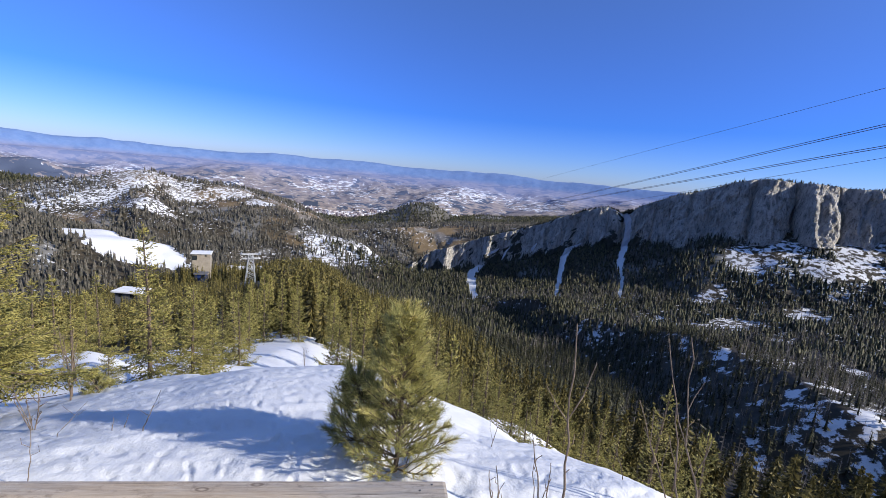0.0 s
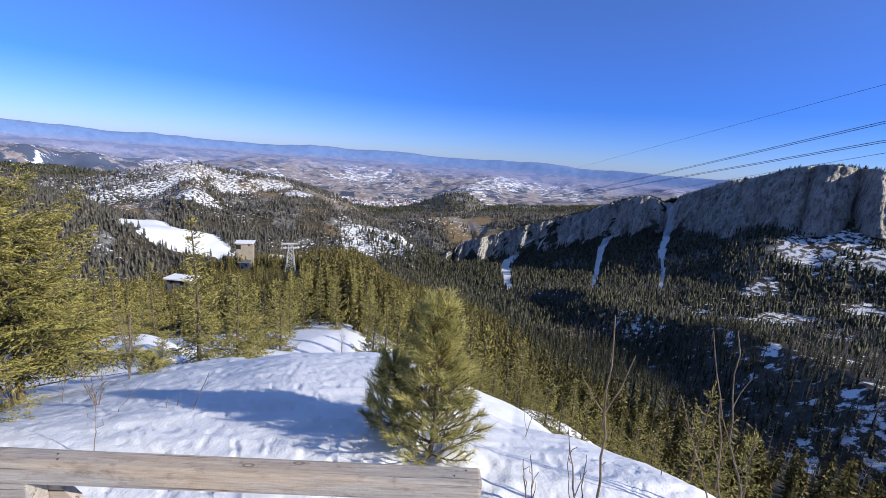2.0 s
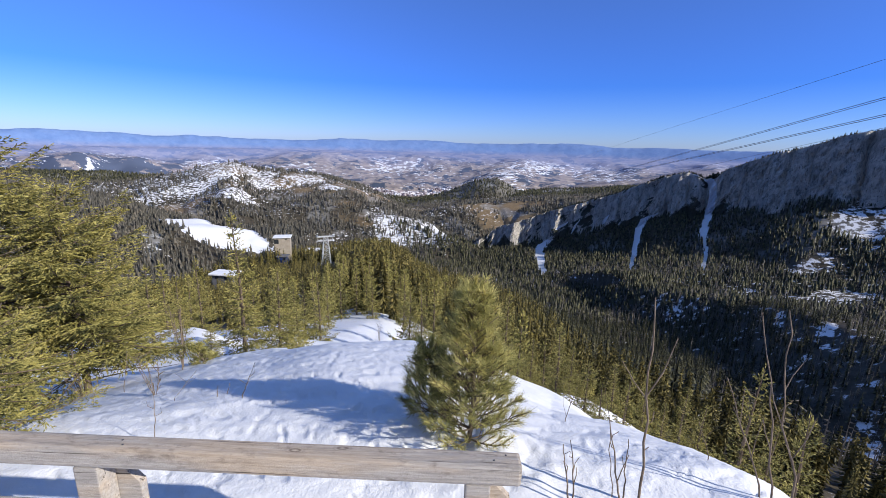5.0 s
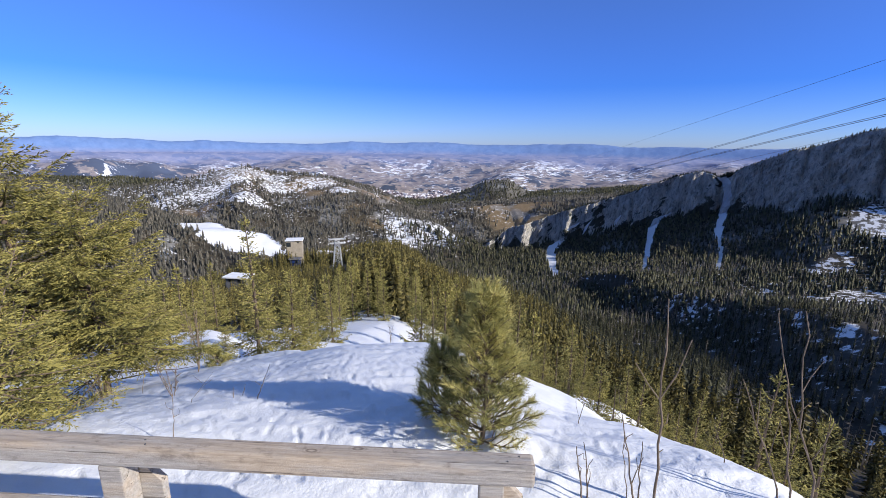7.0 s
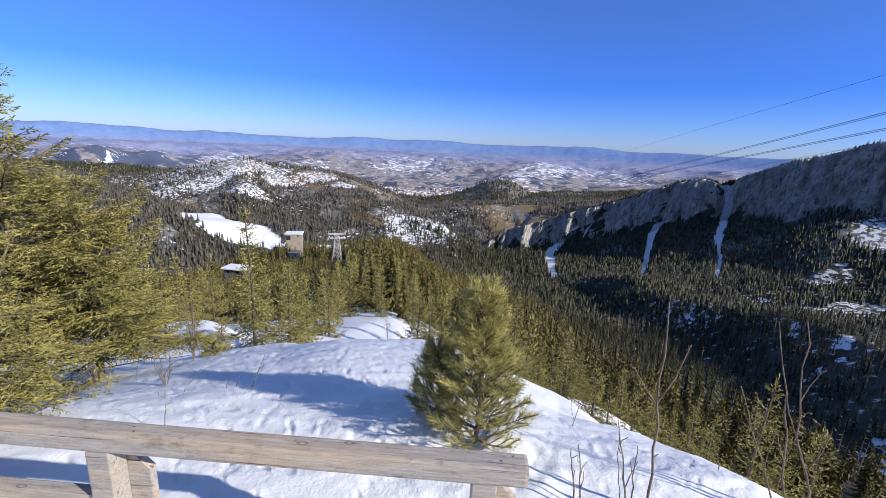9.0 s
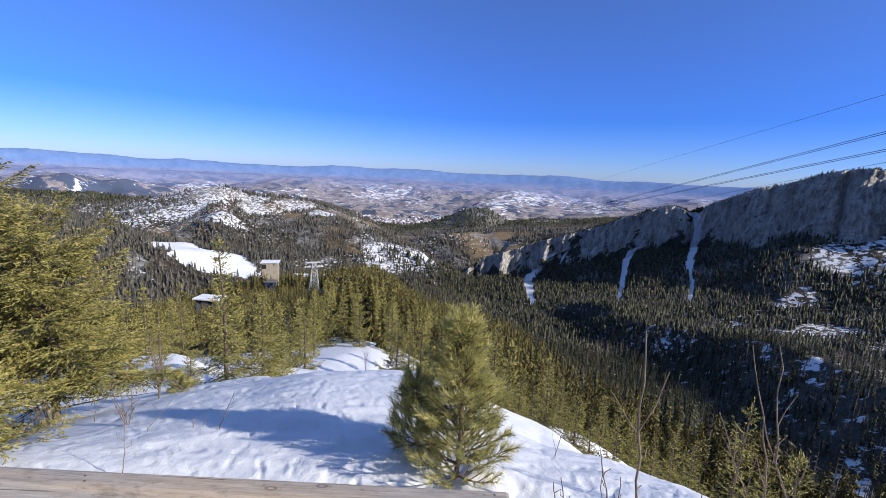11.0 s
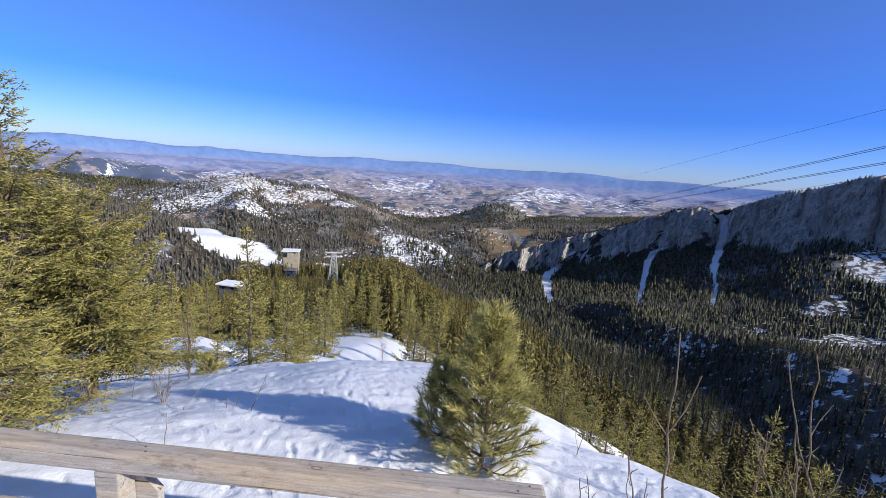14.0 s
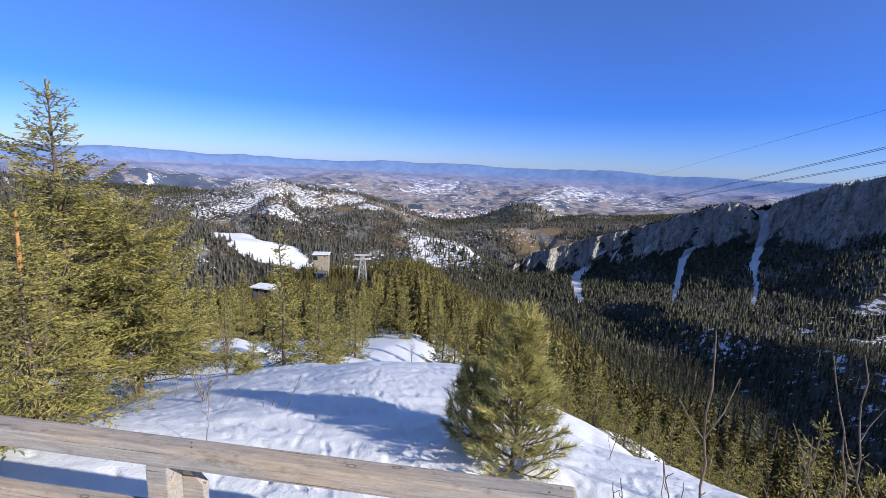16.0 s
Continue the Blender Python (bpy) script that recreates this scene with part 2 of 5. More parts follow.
def smooth(a, b, v):
    t = np.clip((v - a) / (b - a), 0, 1)
    return t * t * (3 - 2 * t)


def mesh_of(name, verts, faces, mat, smooth_faces=True, attributes=None):
    """A mesh from arrays: faces is (n, 3) or (n, 4), or a list of such arrays."""
    faces = [np.asarray(f, dtype=np.int32) for f in (faces if isinstance(faces, list) else [faces]) if len(f)]
    verts = np.asarray(verts, dtype=np.float32)
    me = bpy.data.meshes.new(name)
    me.vertices.add(len(verts))
    me.vertices.foreach_set("co", verts.ravel())
    sizes = np.concatenate([np.full(len(f), f.shape[1], dtype=np.int32) for f in faces])
    loops = np.concatenate([f.ravel() for f in faces])
    me.loops.add(len(loops))
    me.loops.foreach_set("vertex_index", loops)
    me.polygons.add(len(sizes))
    me.polygons.foreach_set("loop_start", np.concatenate([[0], np.cumsum(sizes)[:-1]]).astype(np.int32))
    me.polygons.foreach_set("use_smooth", np.full(len(sizes), smooth_faces))
    for key, values in (attributes or {}).items():
        me.attributes.new(key, "FLOAT", "POINT").data.foreach_set("value", values.astype(np.float32).ravel())
    me.update(calc_edges=True)
    me.materials.append(mat)
    return me


def grid_faces(nu, nv, closed=False):
    """Quads of a grid of nu rows with nv points each."""
    i, j = np.meshgrid(np.arange(nu - 1), np.arange(nv if closed else nv - 1), indexing="ij")
    k = (j + 1) % nv
    return np.stack([i * nv + j, i * nv + k, (i + 1) * nv + k, (i + 1) * nv + j], -1).reshape(-1, 4)


def part(name, bm, material, parent, label=""):
    me = bpy.data.meshes.new(name)
    bm.to_mesh(me)
    bm.free()
    me.materials.append(material)
    ob = new(name, me)
    ob.parent = parent
    return tagged(ob, label)


def part_mesh(name, me, parent, label=""):
    ob = new(name, me)
    ob.parent = parent
    return tagged(ob, label)


def box(bm, x0, y0, z0, x1, y1, z1, bevel=0.0):
    made = bmesh.ops.create_cube(bm, size=1.0)
    for v in made["verts"]:
        v.co = ((x0 + x1) / 2 + v.co.x * (x1 - x0), (y0 + y1) / 2 + v.co.y * (y1 - y0), (z0 + z1) / 2 + v.co.z * (z1 - z0))
    if bevel:
        edges = list({e for v in made["verts"] for e in v.link_edges})
        bmesh.ops.bevel(bm, geom=edges, offset=bevel, segments=2, affect="EDGES", profile=0.6)


def tubes(paths, sides=6):
    """Vertices and quads of tapered tubes; each path is (points, radii)."""
    verts, faces, base = [], [], 0
    ang = np.arange(sides) * 2 * np.pi / sides
    for pts, radii in paths:
        pts = np.asarray(pts, dtype=float)
        radii = np.asarray(radii, dtype=float)
        tang = np.gradient(pts, axis=0)
        tang /= np.linalg.norm(tang, axis=1)[:, None] + 1e-9
        ref = np.where(np.abs(tang[:, 2:3]) > 0.9, [[1.0, 0, 0]], [[0, 0, 1.0]])
        a = np.cross(tang, ref)
        a /= np.linalg.norm(a, axis=1)[:, None] + 1e-9
        b = np.cross(tang, a)
        ring = pts[:, None] + radii[:, None, None] * (np.cos(ang)[None, :, None] * a[:, None] + np.sin(ang)[None, :, None] * b[:, None])
        verts.append(ring.reshape(-1, 3))
        faces.append(grid_faces(len(pts), sides, True) + base)
        base += len(pts) * sides
    return np.concatenate(verts), np.concatenate(faces)


def at(bearing, far, z):
    """A place by its bearing (degrees to the right of +y) and distance from the lookout."""
    return (far * math.sin(radians(bearing)), far * math.cos(radians(bearing)), z)


# ---- the land: crests, valleys and the lookout's knoll ----
SPUR = [at(180, 400, 190), at(180, 60, 22), (0, -6, 0.6), (-0.6, 3, 0), at(-6, 9, -2.4), at(-22, 17, -5.5),
        at(-13, 28, -10.6), at(-8, 42, -15.6), at(-8, 150, -44),
        at(-6, 330, -83), at(-6, 450, -140), at(-7, 640, -215)]
HILL = [at(-75, 1150, -20), at(-55, 1400, -40), at(-49, 1500, -70), at(-41, 1650, -143), at(-35, 1700, -147), at(-30, 1700, -118),
        at(-26.4, 1700, -90), at(-24.6, 1700, -84), at(-22, 1700, -108), at(-17, 1700, -116), at(-13.5, 1750, -140),
        at(-9.3, 1800, -178), at(-6.4, 1850, -232), at(-3.4, 1900, -285)]
CRAG = [at(2.8, 1070, -285), at(3.6, 1065, -269), at(6.6, 1060, -229), at(8.8, 1055, -197), at(12.4, 1050, -175), at(15.9, 1045, -144.5),
        at(19.9, 1038, -119.6), at(23.6, 1030, -93), at(26.7, 1022, -67.4), at(28.2, 1018, -54.6), at(30.4, 1012, -43.6), at(32.4, 1008, -52),
        at(33.6, 1005, -42), at(35.5, 1000, -24), at(38.1, 995, -2), at(40.6, 990, 10), at(43.4, 985, 32), at(45.6, 986, 38), at(47.2, 990, 40),
        at(50.2, 1002, 38), at(52.3, 1015, 33), at(55, 1035, 37), at(58, 1100, 30), at(63, 1260, 60), at(75, 1500, 120), at(95, 1600, 160)]
CRAG_DROP = [4, 8, 28, 42, 47, 56, 52, 62, 72, 72, 70, 66, 68, 76, 84, 82, 88, 92, 86, 80, 74, 76, 70, 60, 60, 60]
RIDGE = [at(-7, 1350, -262), at(-2, 1400, -234), at(1, 1430, -207), at(8.5, 1500, -192), at(13, 1500, -178), at(16.4, 1450, -172),
         at(22, 1400, -150), at(32, 1300, -110)]
BUMP = [at(-2, 2350, -312), at(2.6, 2350, -242), at(5.5, 2350, -190), at(8.4, 2350, -178), at(10.6, 2350, -230), at(13, 2350, -262),
        at(20, 2300, -268)]
STREAM = [at(110, 420, -40), at(75, 430, -98), at(50, 430, -140), at(28, 530, -184), at(12, 720, -224), at(2, 960, -262),
          at(-6, 1300, -292), at(-5, 2000, -305), at(-2, 2700, -318)]
BROOK = [at(-75, 550, -90), at(-50, 650, -128), at(-33, 760, -168), at(-15, 900, -208), at(-5, 1200, -266)]
BACK = [at(92, 980, 110), at(108, 920, 150), at(128, 800, 230), at(150, 700, 250), at(180, 650, 270), at(220, 700, 200), at(280, 900, 40)]
# unseen ridge off to the right, added to cast shadow into the valley
SHADE_RIDGE = [at(70, 520, -60), at(77, 475, -35), at(84, 500, -25), at(93, 540, -15), at(103, 580, -20), at(112, 640, -20)]
# unseen steep peak, added to throw shadow on the crags
SHADE_PEAK = [at(66.6, 1310, 400), at(64, 1450, 400), at(63, 1560, 380)]
KNOB = [at(27, 560, -162), at(36, 470, -134), at(44, 390, -108), at(52, 310, -91), at(58, 250, -80)]
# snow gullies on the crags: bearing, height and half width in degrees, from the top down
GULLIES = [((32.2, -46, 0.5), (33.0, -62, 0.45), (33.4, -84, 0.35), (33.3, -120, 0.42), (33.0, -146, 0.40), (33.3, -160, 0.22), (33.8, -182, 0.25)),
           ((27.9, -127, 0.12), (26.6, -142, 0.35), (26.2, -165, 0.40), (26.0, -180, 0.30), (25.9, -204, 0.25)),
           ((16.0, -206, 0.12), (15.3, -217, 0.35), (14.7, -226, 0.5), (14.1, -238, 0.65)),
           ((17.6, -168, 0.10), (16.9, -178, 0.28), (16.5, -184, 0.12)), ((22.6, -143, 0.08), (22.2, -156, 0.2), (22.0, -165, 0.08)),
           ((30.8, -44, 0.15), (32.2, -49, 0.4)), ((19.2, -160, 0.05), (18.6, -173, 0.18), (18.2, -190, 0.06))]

# open snow patches in the valley: bearing, distance, half width in degrees, half depth in metres
PATCHES = [(39.5, 622, 3.8, 32), (43.3, 776, 1.8, 14), (31.4, 478, 1.5, 7), (44.9, 898, 1.5, 17), (41.5, 385, 0.5, 11), (45.6, 342, 0.8, 7),
           (51.7, 764, 1.9, 27), (50.9, 615, 2.0, 18), (42.1, 770, 1.2, 11), (55.6, 500, 2.7, 29), (52.5, 269, 1.2, 7), (56.6, 244, 1.5, 7),
           (49.9, 217, 1.5, 5), (59.1, 220, 1.0, 5), (48.6, 932, 2.7, 22), (52.5, 963, 2.8, 22), (55.2, 985, 1.4, 20), (46.6, 880, 2.4, 19),
           (52.0, 901, 2.5, 19), (55.1, 922, 1.8, 20), (45.9, 657, 3.0, 28), (51.1, 393, 1.2, 12), (36.4, 596, 2.6, 24),
           (-24.4, 1296, 2.8, 66), (-28.6, 1457, 2.4, 60), (-25.5, 1530, 2.0, 60), (-16.4, 1566, 2.8, 66), (-12.9, 1446, 2.0, 46), (-20.5, 1506, 2.2, 56),
           (-21.5, 1620, 2.0, 50), (-34.6, 1120, 3.4, 46), (-38.5, 1240, 2.2, 46), (-10.0, 1560, 1.4, 40), (-7.5, 1480, 0.9, 26)]


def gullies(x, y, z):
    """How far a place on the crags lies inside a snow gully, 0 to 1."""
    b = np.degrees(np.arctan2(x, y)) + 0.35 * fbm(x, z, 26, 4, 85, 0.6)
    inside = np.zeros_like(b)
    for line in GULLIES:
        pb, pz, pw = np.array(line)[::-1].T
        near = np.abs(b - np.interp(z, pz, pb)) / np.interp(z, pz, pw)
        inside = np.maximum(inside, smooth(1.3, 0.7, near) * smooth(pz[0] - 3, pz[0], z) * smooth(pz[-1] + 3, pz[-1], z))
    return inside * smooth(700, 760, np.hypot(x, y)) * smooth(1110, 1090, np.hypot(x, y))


def patches(x, y):
    """How far a place lies inside an open snow patch, 0 to 1."""
    r, b = np.hypot(x, y), np.degrees(np.arctan2(x, y))
    ragged = 2.2 * fbm(x, y, 40, 5, 141, 0.62)
    inside = np.zeros_like(r)
    for pb, pr, wide, deep in PATCHES:
        # the near edge lies some way down from the open middle, where the trees stand back
        if pr < 1060:
            pr, deep = pr - min(16, 0.03 * pr), deep + min(17, 0.032 * pr)
        inside = np.maximum(inside, smooth(1.15, 0.75, ((b - pb) / wide) ** 2 + ((r - pr) / deep) ** 2 + ragged))
    return inside


def along(line, x, y, extra=None):
    """Distance of (x, y) from a polyline, the side (positive: to the left of its way), and its height (and extra) at the nearest place."""
    pts = np.array(line)
    best = np.full(x.shape, 1e18)
    side, high, more = np.zeros_like(best), np.zeros_like(best), np.zeros_like(best)
    for k in range(len(pts) - 1):
        a, d = pts[k], pts[k + 1] - pts[k]
        t = np.clip(((x - a[0]) * d[0] + (y - a[1]) * d[1]) / (d[0] ** 2 + d[1] ** 2), 0, 1)
        px, py = x - a[0] - t * d[0], y - a[1] - t * d[1]
        q = px * px + py * py
        m = q < best
        best = np.where(m, q, best)
        side = np.where(m, d[0] * py - d[1] * px, side)
        high = np.where(m, a[2] + t * d[2], high)
        if extra:
            more = np.where(m, extra[k] + t * (extra[k + 1] - extra[k]), more)
    return np.sqrt(best), side, high, more


def soft_max(a, b, k):
    h = np.clip(0.5 + 0.5 * (a - b) / k, 0, 1)
    return b + (a - b) * h + k * h * (1 - h)


def land(x, y):
    """Height of the ground, far from the knoll."""
    r = np.hypot(x, y)
    d1, _, z1, _ = along(STREAM, x, y)
    d2, _, z2, _ = along(BROOK, x, y)
    floor = -soft_max(-(z1 + 0.10 * d1), -(z2 + 0.07 * d2), 20.0)
    floor = np.minimum(floor, -60 + 0.0 * r)
    h = floor + 14 * fbm(x, y, 160, 4, 3) * smooth(150, 400, r)
    d, side, z, _ = along(SPUR, x, y)
    right = np.where(d < 34, 0.64 * d, np.where(d < 90, 21.8 + 0.28 * (d - 34), 37.5 + 0.58 * (d - 90)))
    left = np.where(d < 85, 0.11 * d, 9.35 + 0.36 * (d - 85))
    spur = z - np.where(side > 0, left, right) * np.clip(d / 14, 0, 1) ** 0.5
    h = soft_max(h, spur, 10.0)
    d, side, z, _ = along(HILL, x, y)
    rough = fbm(x, y, 260, 5, 11)
    h = soft_max(h, z - np.where(side > 0, 0.35, 0.15) * np.maximum(d - 15, 0) + 55 * rough * smooth(30, 300, d), 12.0)
    d, side, z, drop = along(CRAG, x, y, CRAG_DROP)
    front = drop * smooth(-9, 6, d) + 0.44 * np.maximum(d - 8, 0)
    crag = z - np.where(side > 0, 0.30 * d, front) + 16 * fbm(x, y, 90, 4, 21) * smooth(40, 160, d)
    h = soft_max(h, crag, 6.0)
    d, side, z, _ = along(RIDGE, x, y)
    h = soft_max(h, z - np.where(side > 0, 0.30, 0.24) * np.maximum(d - 8, 0) + 12 * fbm(x, y, 90, 4, 25) * smooth(40, 160, d), 6.0)
    d, side, z, _ = along(BUMP, x, y)
    h = soft_max(h, z - 0.42 * d + 18 * fbm(x, y, 120, 4, 31) * smooth(5, 60, d), 8.0)
    d, side, z, _ = along(KNOB, x, y)
    fall = np.where(side > 0, 0.12 * np.minimum(d, 90) + 0.40 * np.maximum(d - 90, 0), 0.62 * np.maximum(d - 10, 0))
    h = soft_max(h, z - fall + 8 * fbm(x, y, 70, 3, 35), 8.0)
    # the added ridge out of view that shapes the valley's shadow
    d, side, z, _ = along(SHADE_RIDGE, x, y)
    h = soft_max(h, z - 0.78 * d + 10 * fbm(x, y, 60, 4, 45), 6.0)
    # the added peak out of view that shadows the crags
    d, side, z, _ = along(SHADE_PEAK, x, y)
    h = soft_max(h, z - 2.6 * d + 12 * fbm(x, y, 80, 4, 47), 6.0)
    d, side, z, _ = along(BACK, x, y)
    h = soft_max(h, z - 0.55 * d + 16 * fbm(x, y, 200, 4, 41), 12.0)
    # the land sinks under the far plain
    return h - 120 * smooth(2500, 2750, r)


def knoll(x, y):
    """Height of the trodden snow round the lookout."""
    f = np.maximum(y - 2.9, 0)
    ahead = -np.where(f < 6, 0.063 * f ** 2, 2.27 + 0.756 * (f - 6))
    twist = -0.17 * np.maximum(x, 0) * np.clip(y - 2.7, 0, 2.2)
    e = np.maximum(x - 2.0 - 0.5 * fbm(x, y, 1.8, 3, 57), 0)
    right = -np.where(e < 1, 0.5 * e ** 2, 0.5 + 1.0 * (e - 1))
    w = np.maximum(-x - 1.0, 0) * smooth(1.5, 4.5, y)
    left = -np.where(w < 3.4, 0.062 * w ** 2, 0.717 + 0.42 * (w - 3.4))
    return ahead + twist + right + left + 0.10 * np.maximum(-y, 0)


def height(x, y):
    r = np.hypot(x, y)
    near = smooth(16, 9, r)
    h = knoll(np.clip(x, -40, 40), np.clip(y, -40, 40)) * near + land(x, y) * (1 - near)
    # the snow runs on gently behind the knoll's rim, among the trees
    b = np.degrees(np.arctan2(x, y))
    h = h + 0.62 * smooth(7.4, 10.2, r) * smooth(19, 13, r) * smooth(-14, -22, b) * smooth(-52, -40, b)
    h = h + 0.85 * smooth(9.5, 12.0, r) * smooth(26, 16, r) * smooth(-25, -31, b) * smooth(-54, -44, b)
    # the knoll's rim is rounder to the sides than straight ahead
    sag = np.interp(b, [-60, -43, -36, -22, -14, 0, 10, 18, 26, 33, 39, 45, 60], [0, 0, 0.11, 0.17, 0.10, 0.09, 0.15, 0.19, 0.07, 0.11, 0.06, -0.07, -0.07])
    h = h - sag * smooth(2.4, 6.0, r) * smooth(30, 12, r)
    # drifts, wind crust and the many footprints in the near snow
    tread = smooth(30, 6, r) * smooth(0.7, 1.5, r) * smooth(-64, -58, b) * smooth(68, 62, b)
    h = h + tread * (0.060 * fbm(x, y, 2.2, 3, 51) + 0.034 * fbm(x, y * 2.2, 0.5, 4, 55, 0.6))
    busy = (0.45 + 1.0 * smooth(-0.1, 0.25, fbm(x, y, 3.0, 2, 63))) * (0.25 + 0.75 * smooth(1.0, -0.4, x))
    for size, seed, deep in ((0.40, 61, 0.024), (0.27, 67, 0.030), (0.17, 73, 0.024)):
        gx, gy = x / size, y / size
        cx, cy = np.floor(gx), np.floor(gy)
        px, py = 0.3 + 0.4 * hashed(cx, cy, seed), 0.3 + 0.4 * hashed(cx, cy, seed + 1)
        turn = hashed(cx, cy, seed + 2) * 6.28
        dx, dy = gx - cx - px + 0.30 * fbm(x, y, size * 0.7, 2, seed + 5), gy - cy - py + 0.30 * fbm(x, y, size * 0.7, 2, seed + 7)
        u, v = dx * np.cos(turn) + dy * np.sin(turn), -dx * np.sin(turn) + dy * np.cos(turn)
        q = np.sqrt((u / 0.32) ** 2 + (v / 0.14) ** 2)
        there = (hashed(cx, cy, seed + 3) < 0.62) * busy * tread
        h = h + there * deep * (-smooth(1.0, 0.45, q) + 0.35 * smooth(0.6, 1.0, q) * smooth(1.55, 1.05, q))
    # lumps shovelled up round the young pine
    lump = smooth(1.3, 0.3, np.hypot(x - 0.15, (y - 2.85) * 1.6))
    return h + lump * (0.05 + 0.10 * fbm(x, y, 0.28, 3, 83))


def height_at(x, y):
    return float(height(np.array([float(x)]), np.array([float(y)]))[0])


def cover(x, y):
    """How much of the ground is snow, dry grass and bare rock."""
    r, b = np.hypot(x, y), np.degrees(np.arctan2(x, y))
    snow = 0.24 + 0.30 * fbm(x, y, 140, 3, 71) + 0.12 * smooth(1080, 1180, r) * smooth(-6, -10, b)
    snow = np.where(r < 400, 0.26 + (0.05 + 0.14 * smooth(51, 56, b)) * smooth(40, 50, b) * smooth(100, 160, r) * (1 + fbm(x, y, 60, 3, 89)), snow)
    snow = np.maximum(snow, 1.4 * smooth(56, 44, r))
    meadow = ((b + 26.4) / 4.6) ** 2 + ((r - 800 + 9 * (b + 26)) / 74) ** 2 + 3.4 * fbm(x, y, 75, 5, 73, 0.6)
    snow = np.maximum(snow, 1.4 * smooth(0.95, 0.7, meadow))
    hill = smooth(1150, 1450, r) * smooth(-45, -38, b) * smooth(-6, -14, b)
    snow = snow + 0.03 * hill
    dale = smooth(1180, 1120, r) * smooth(940, 1000, r) * smooth(-9, -7, b) * smooth(8, 3, b)
    snow = snow + 0.24 * dale - 0.16 * smooth(-20, -16, b) * smooth(-7.5, -9.5, b) * smooth(1050, 1150, r) * smooth(1560, 1480, r)
    # snow is thinned under the crags, so dark soil stands in for shade
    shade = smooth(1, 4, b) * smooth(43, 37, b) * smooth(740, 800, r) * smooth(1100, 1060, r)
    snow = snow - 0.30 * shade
    scree = smooth(38, 46, b) * smooth(640, 760, r)
    snow = snow + 0.10 * scree
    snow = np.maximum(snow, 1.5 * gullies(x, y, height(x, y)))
    snow = np.maximum(snow, np.where(r < 1060, 0.52, 0.54) * patches(x, y))
    grass = smooth(0.0, 0.25, fbm(x, y, 220, 4, 79)) * smooth(900, 1200, r) * smooth(2150, 2050, r) * 0.8
    field = ((b - 11.5) / 3.0) ** 2 + ((r - 1440) / 45) ** 2 + 0.8 * fbm(x, y, 60, 3, 87)
    grass = np.maximum(grass, smooth(1.2, 0.7, field))
    snow = snow - 0.4 * smooth(1.2, 0.6, field)
    rough_bump = smooth(2150, 2250, r)
    snow = snow - 0.25 * smooth(2150, 2250, r)
    rock = smooth(0.05, 0.25, fbm(x, y, 60, 4, 81)) * smooth(700, 900, r) * 0.6 + 0.35 * rough_bump
    scar = ((b + 33.4) / 0.9) ** 2 + ((r - 735) / 62) ** 2 + 2.0 * fbm(x, y, 40, 4, 133)
    rock = np.maximum(rock, 0.7 * smooth(1.2, 0.6, scar + 1.6 * fbm(x, y, 14, 3, 135)))
    snow = np.maximum(snow, 0.30 * smooth(1.2, 0.7, scar))
    return snow, grass, rock


def rings(bearings, radii):
    b, r = np.meshgrid(np.radians(bearings), radii, indexing="ij")
    return (r * np.sin(b)), (r * np.cos(b))


def build_ground():
    bearings = np.concatenate([np.linspace(-62, 66, 420), np.linspace(66, 298, 60)[1:-1]])
    radii = np.concatenate([np.linspace(0.1, 1.25, 14), np.geomspace(1.3, 60, 330), np.geomspace(60, 700, 150)[1:], np.linspace(700, 2100, 135)[1:], np.linspace(2100, 2760, 30)[1:]])
    x, y = rings(bearings, radii)
    z = height(x, y)
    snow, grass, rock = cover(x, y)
    verts = np.stack([x, y, z], -1).reshape(-1, 3)
    nb, nr = x.shape
    i, j = np.meshgrid(np.arange(nb), np.arange(nr - 1), indexing="ij")
    k = (i + 1) % nb
    faces = np.stack([i * nr + j, i * nr + j + 1, k * nr + j + 1, k * nr + j], -1).reshape(-1, 4)
    centre = len(verts)
    verts = np.concatenate([verts, [[0, 0, height_at(0, 0)]]])
    fan = np.stack([np.arange(nb) * nr, ((np.arange(nb) + 1) % nb) * nr, np.full(nb, centre)], -1)
    pad = [np.append(v.ravel(), v.ravel()[0]) for v in (snow, grass, rock)]
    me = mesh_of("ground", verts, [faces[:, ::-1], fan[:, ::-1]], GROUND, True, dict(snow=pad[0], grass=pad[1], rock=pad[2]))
    return tagged(new("ground", me), "snow-covered mountain ground with forest soil and dry grass showing", "ground", kind="structure")


build_ground()


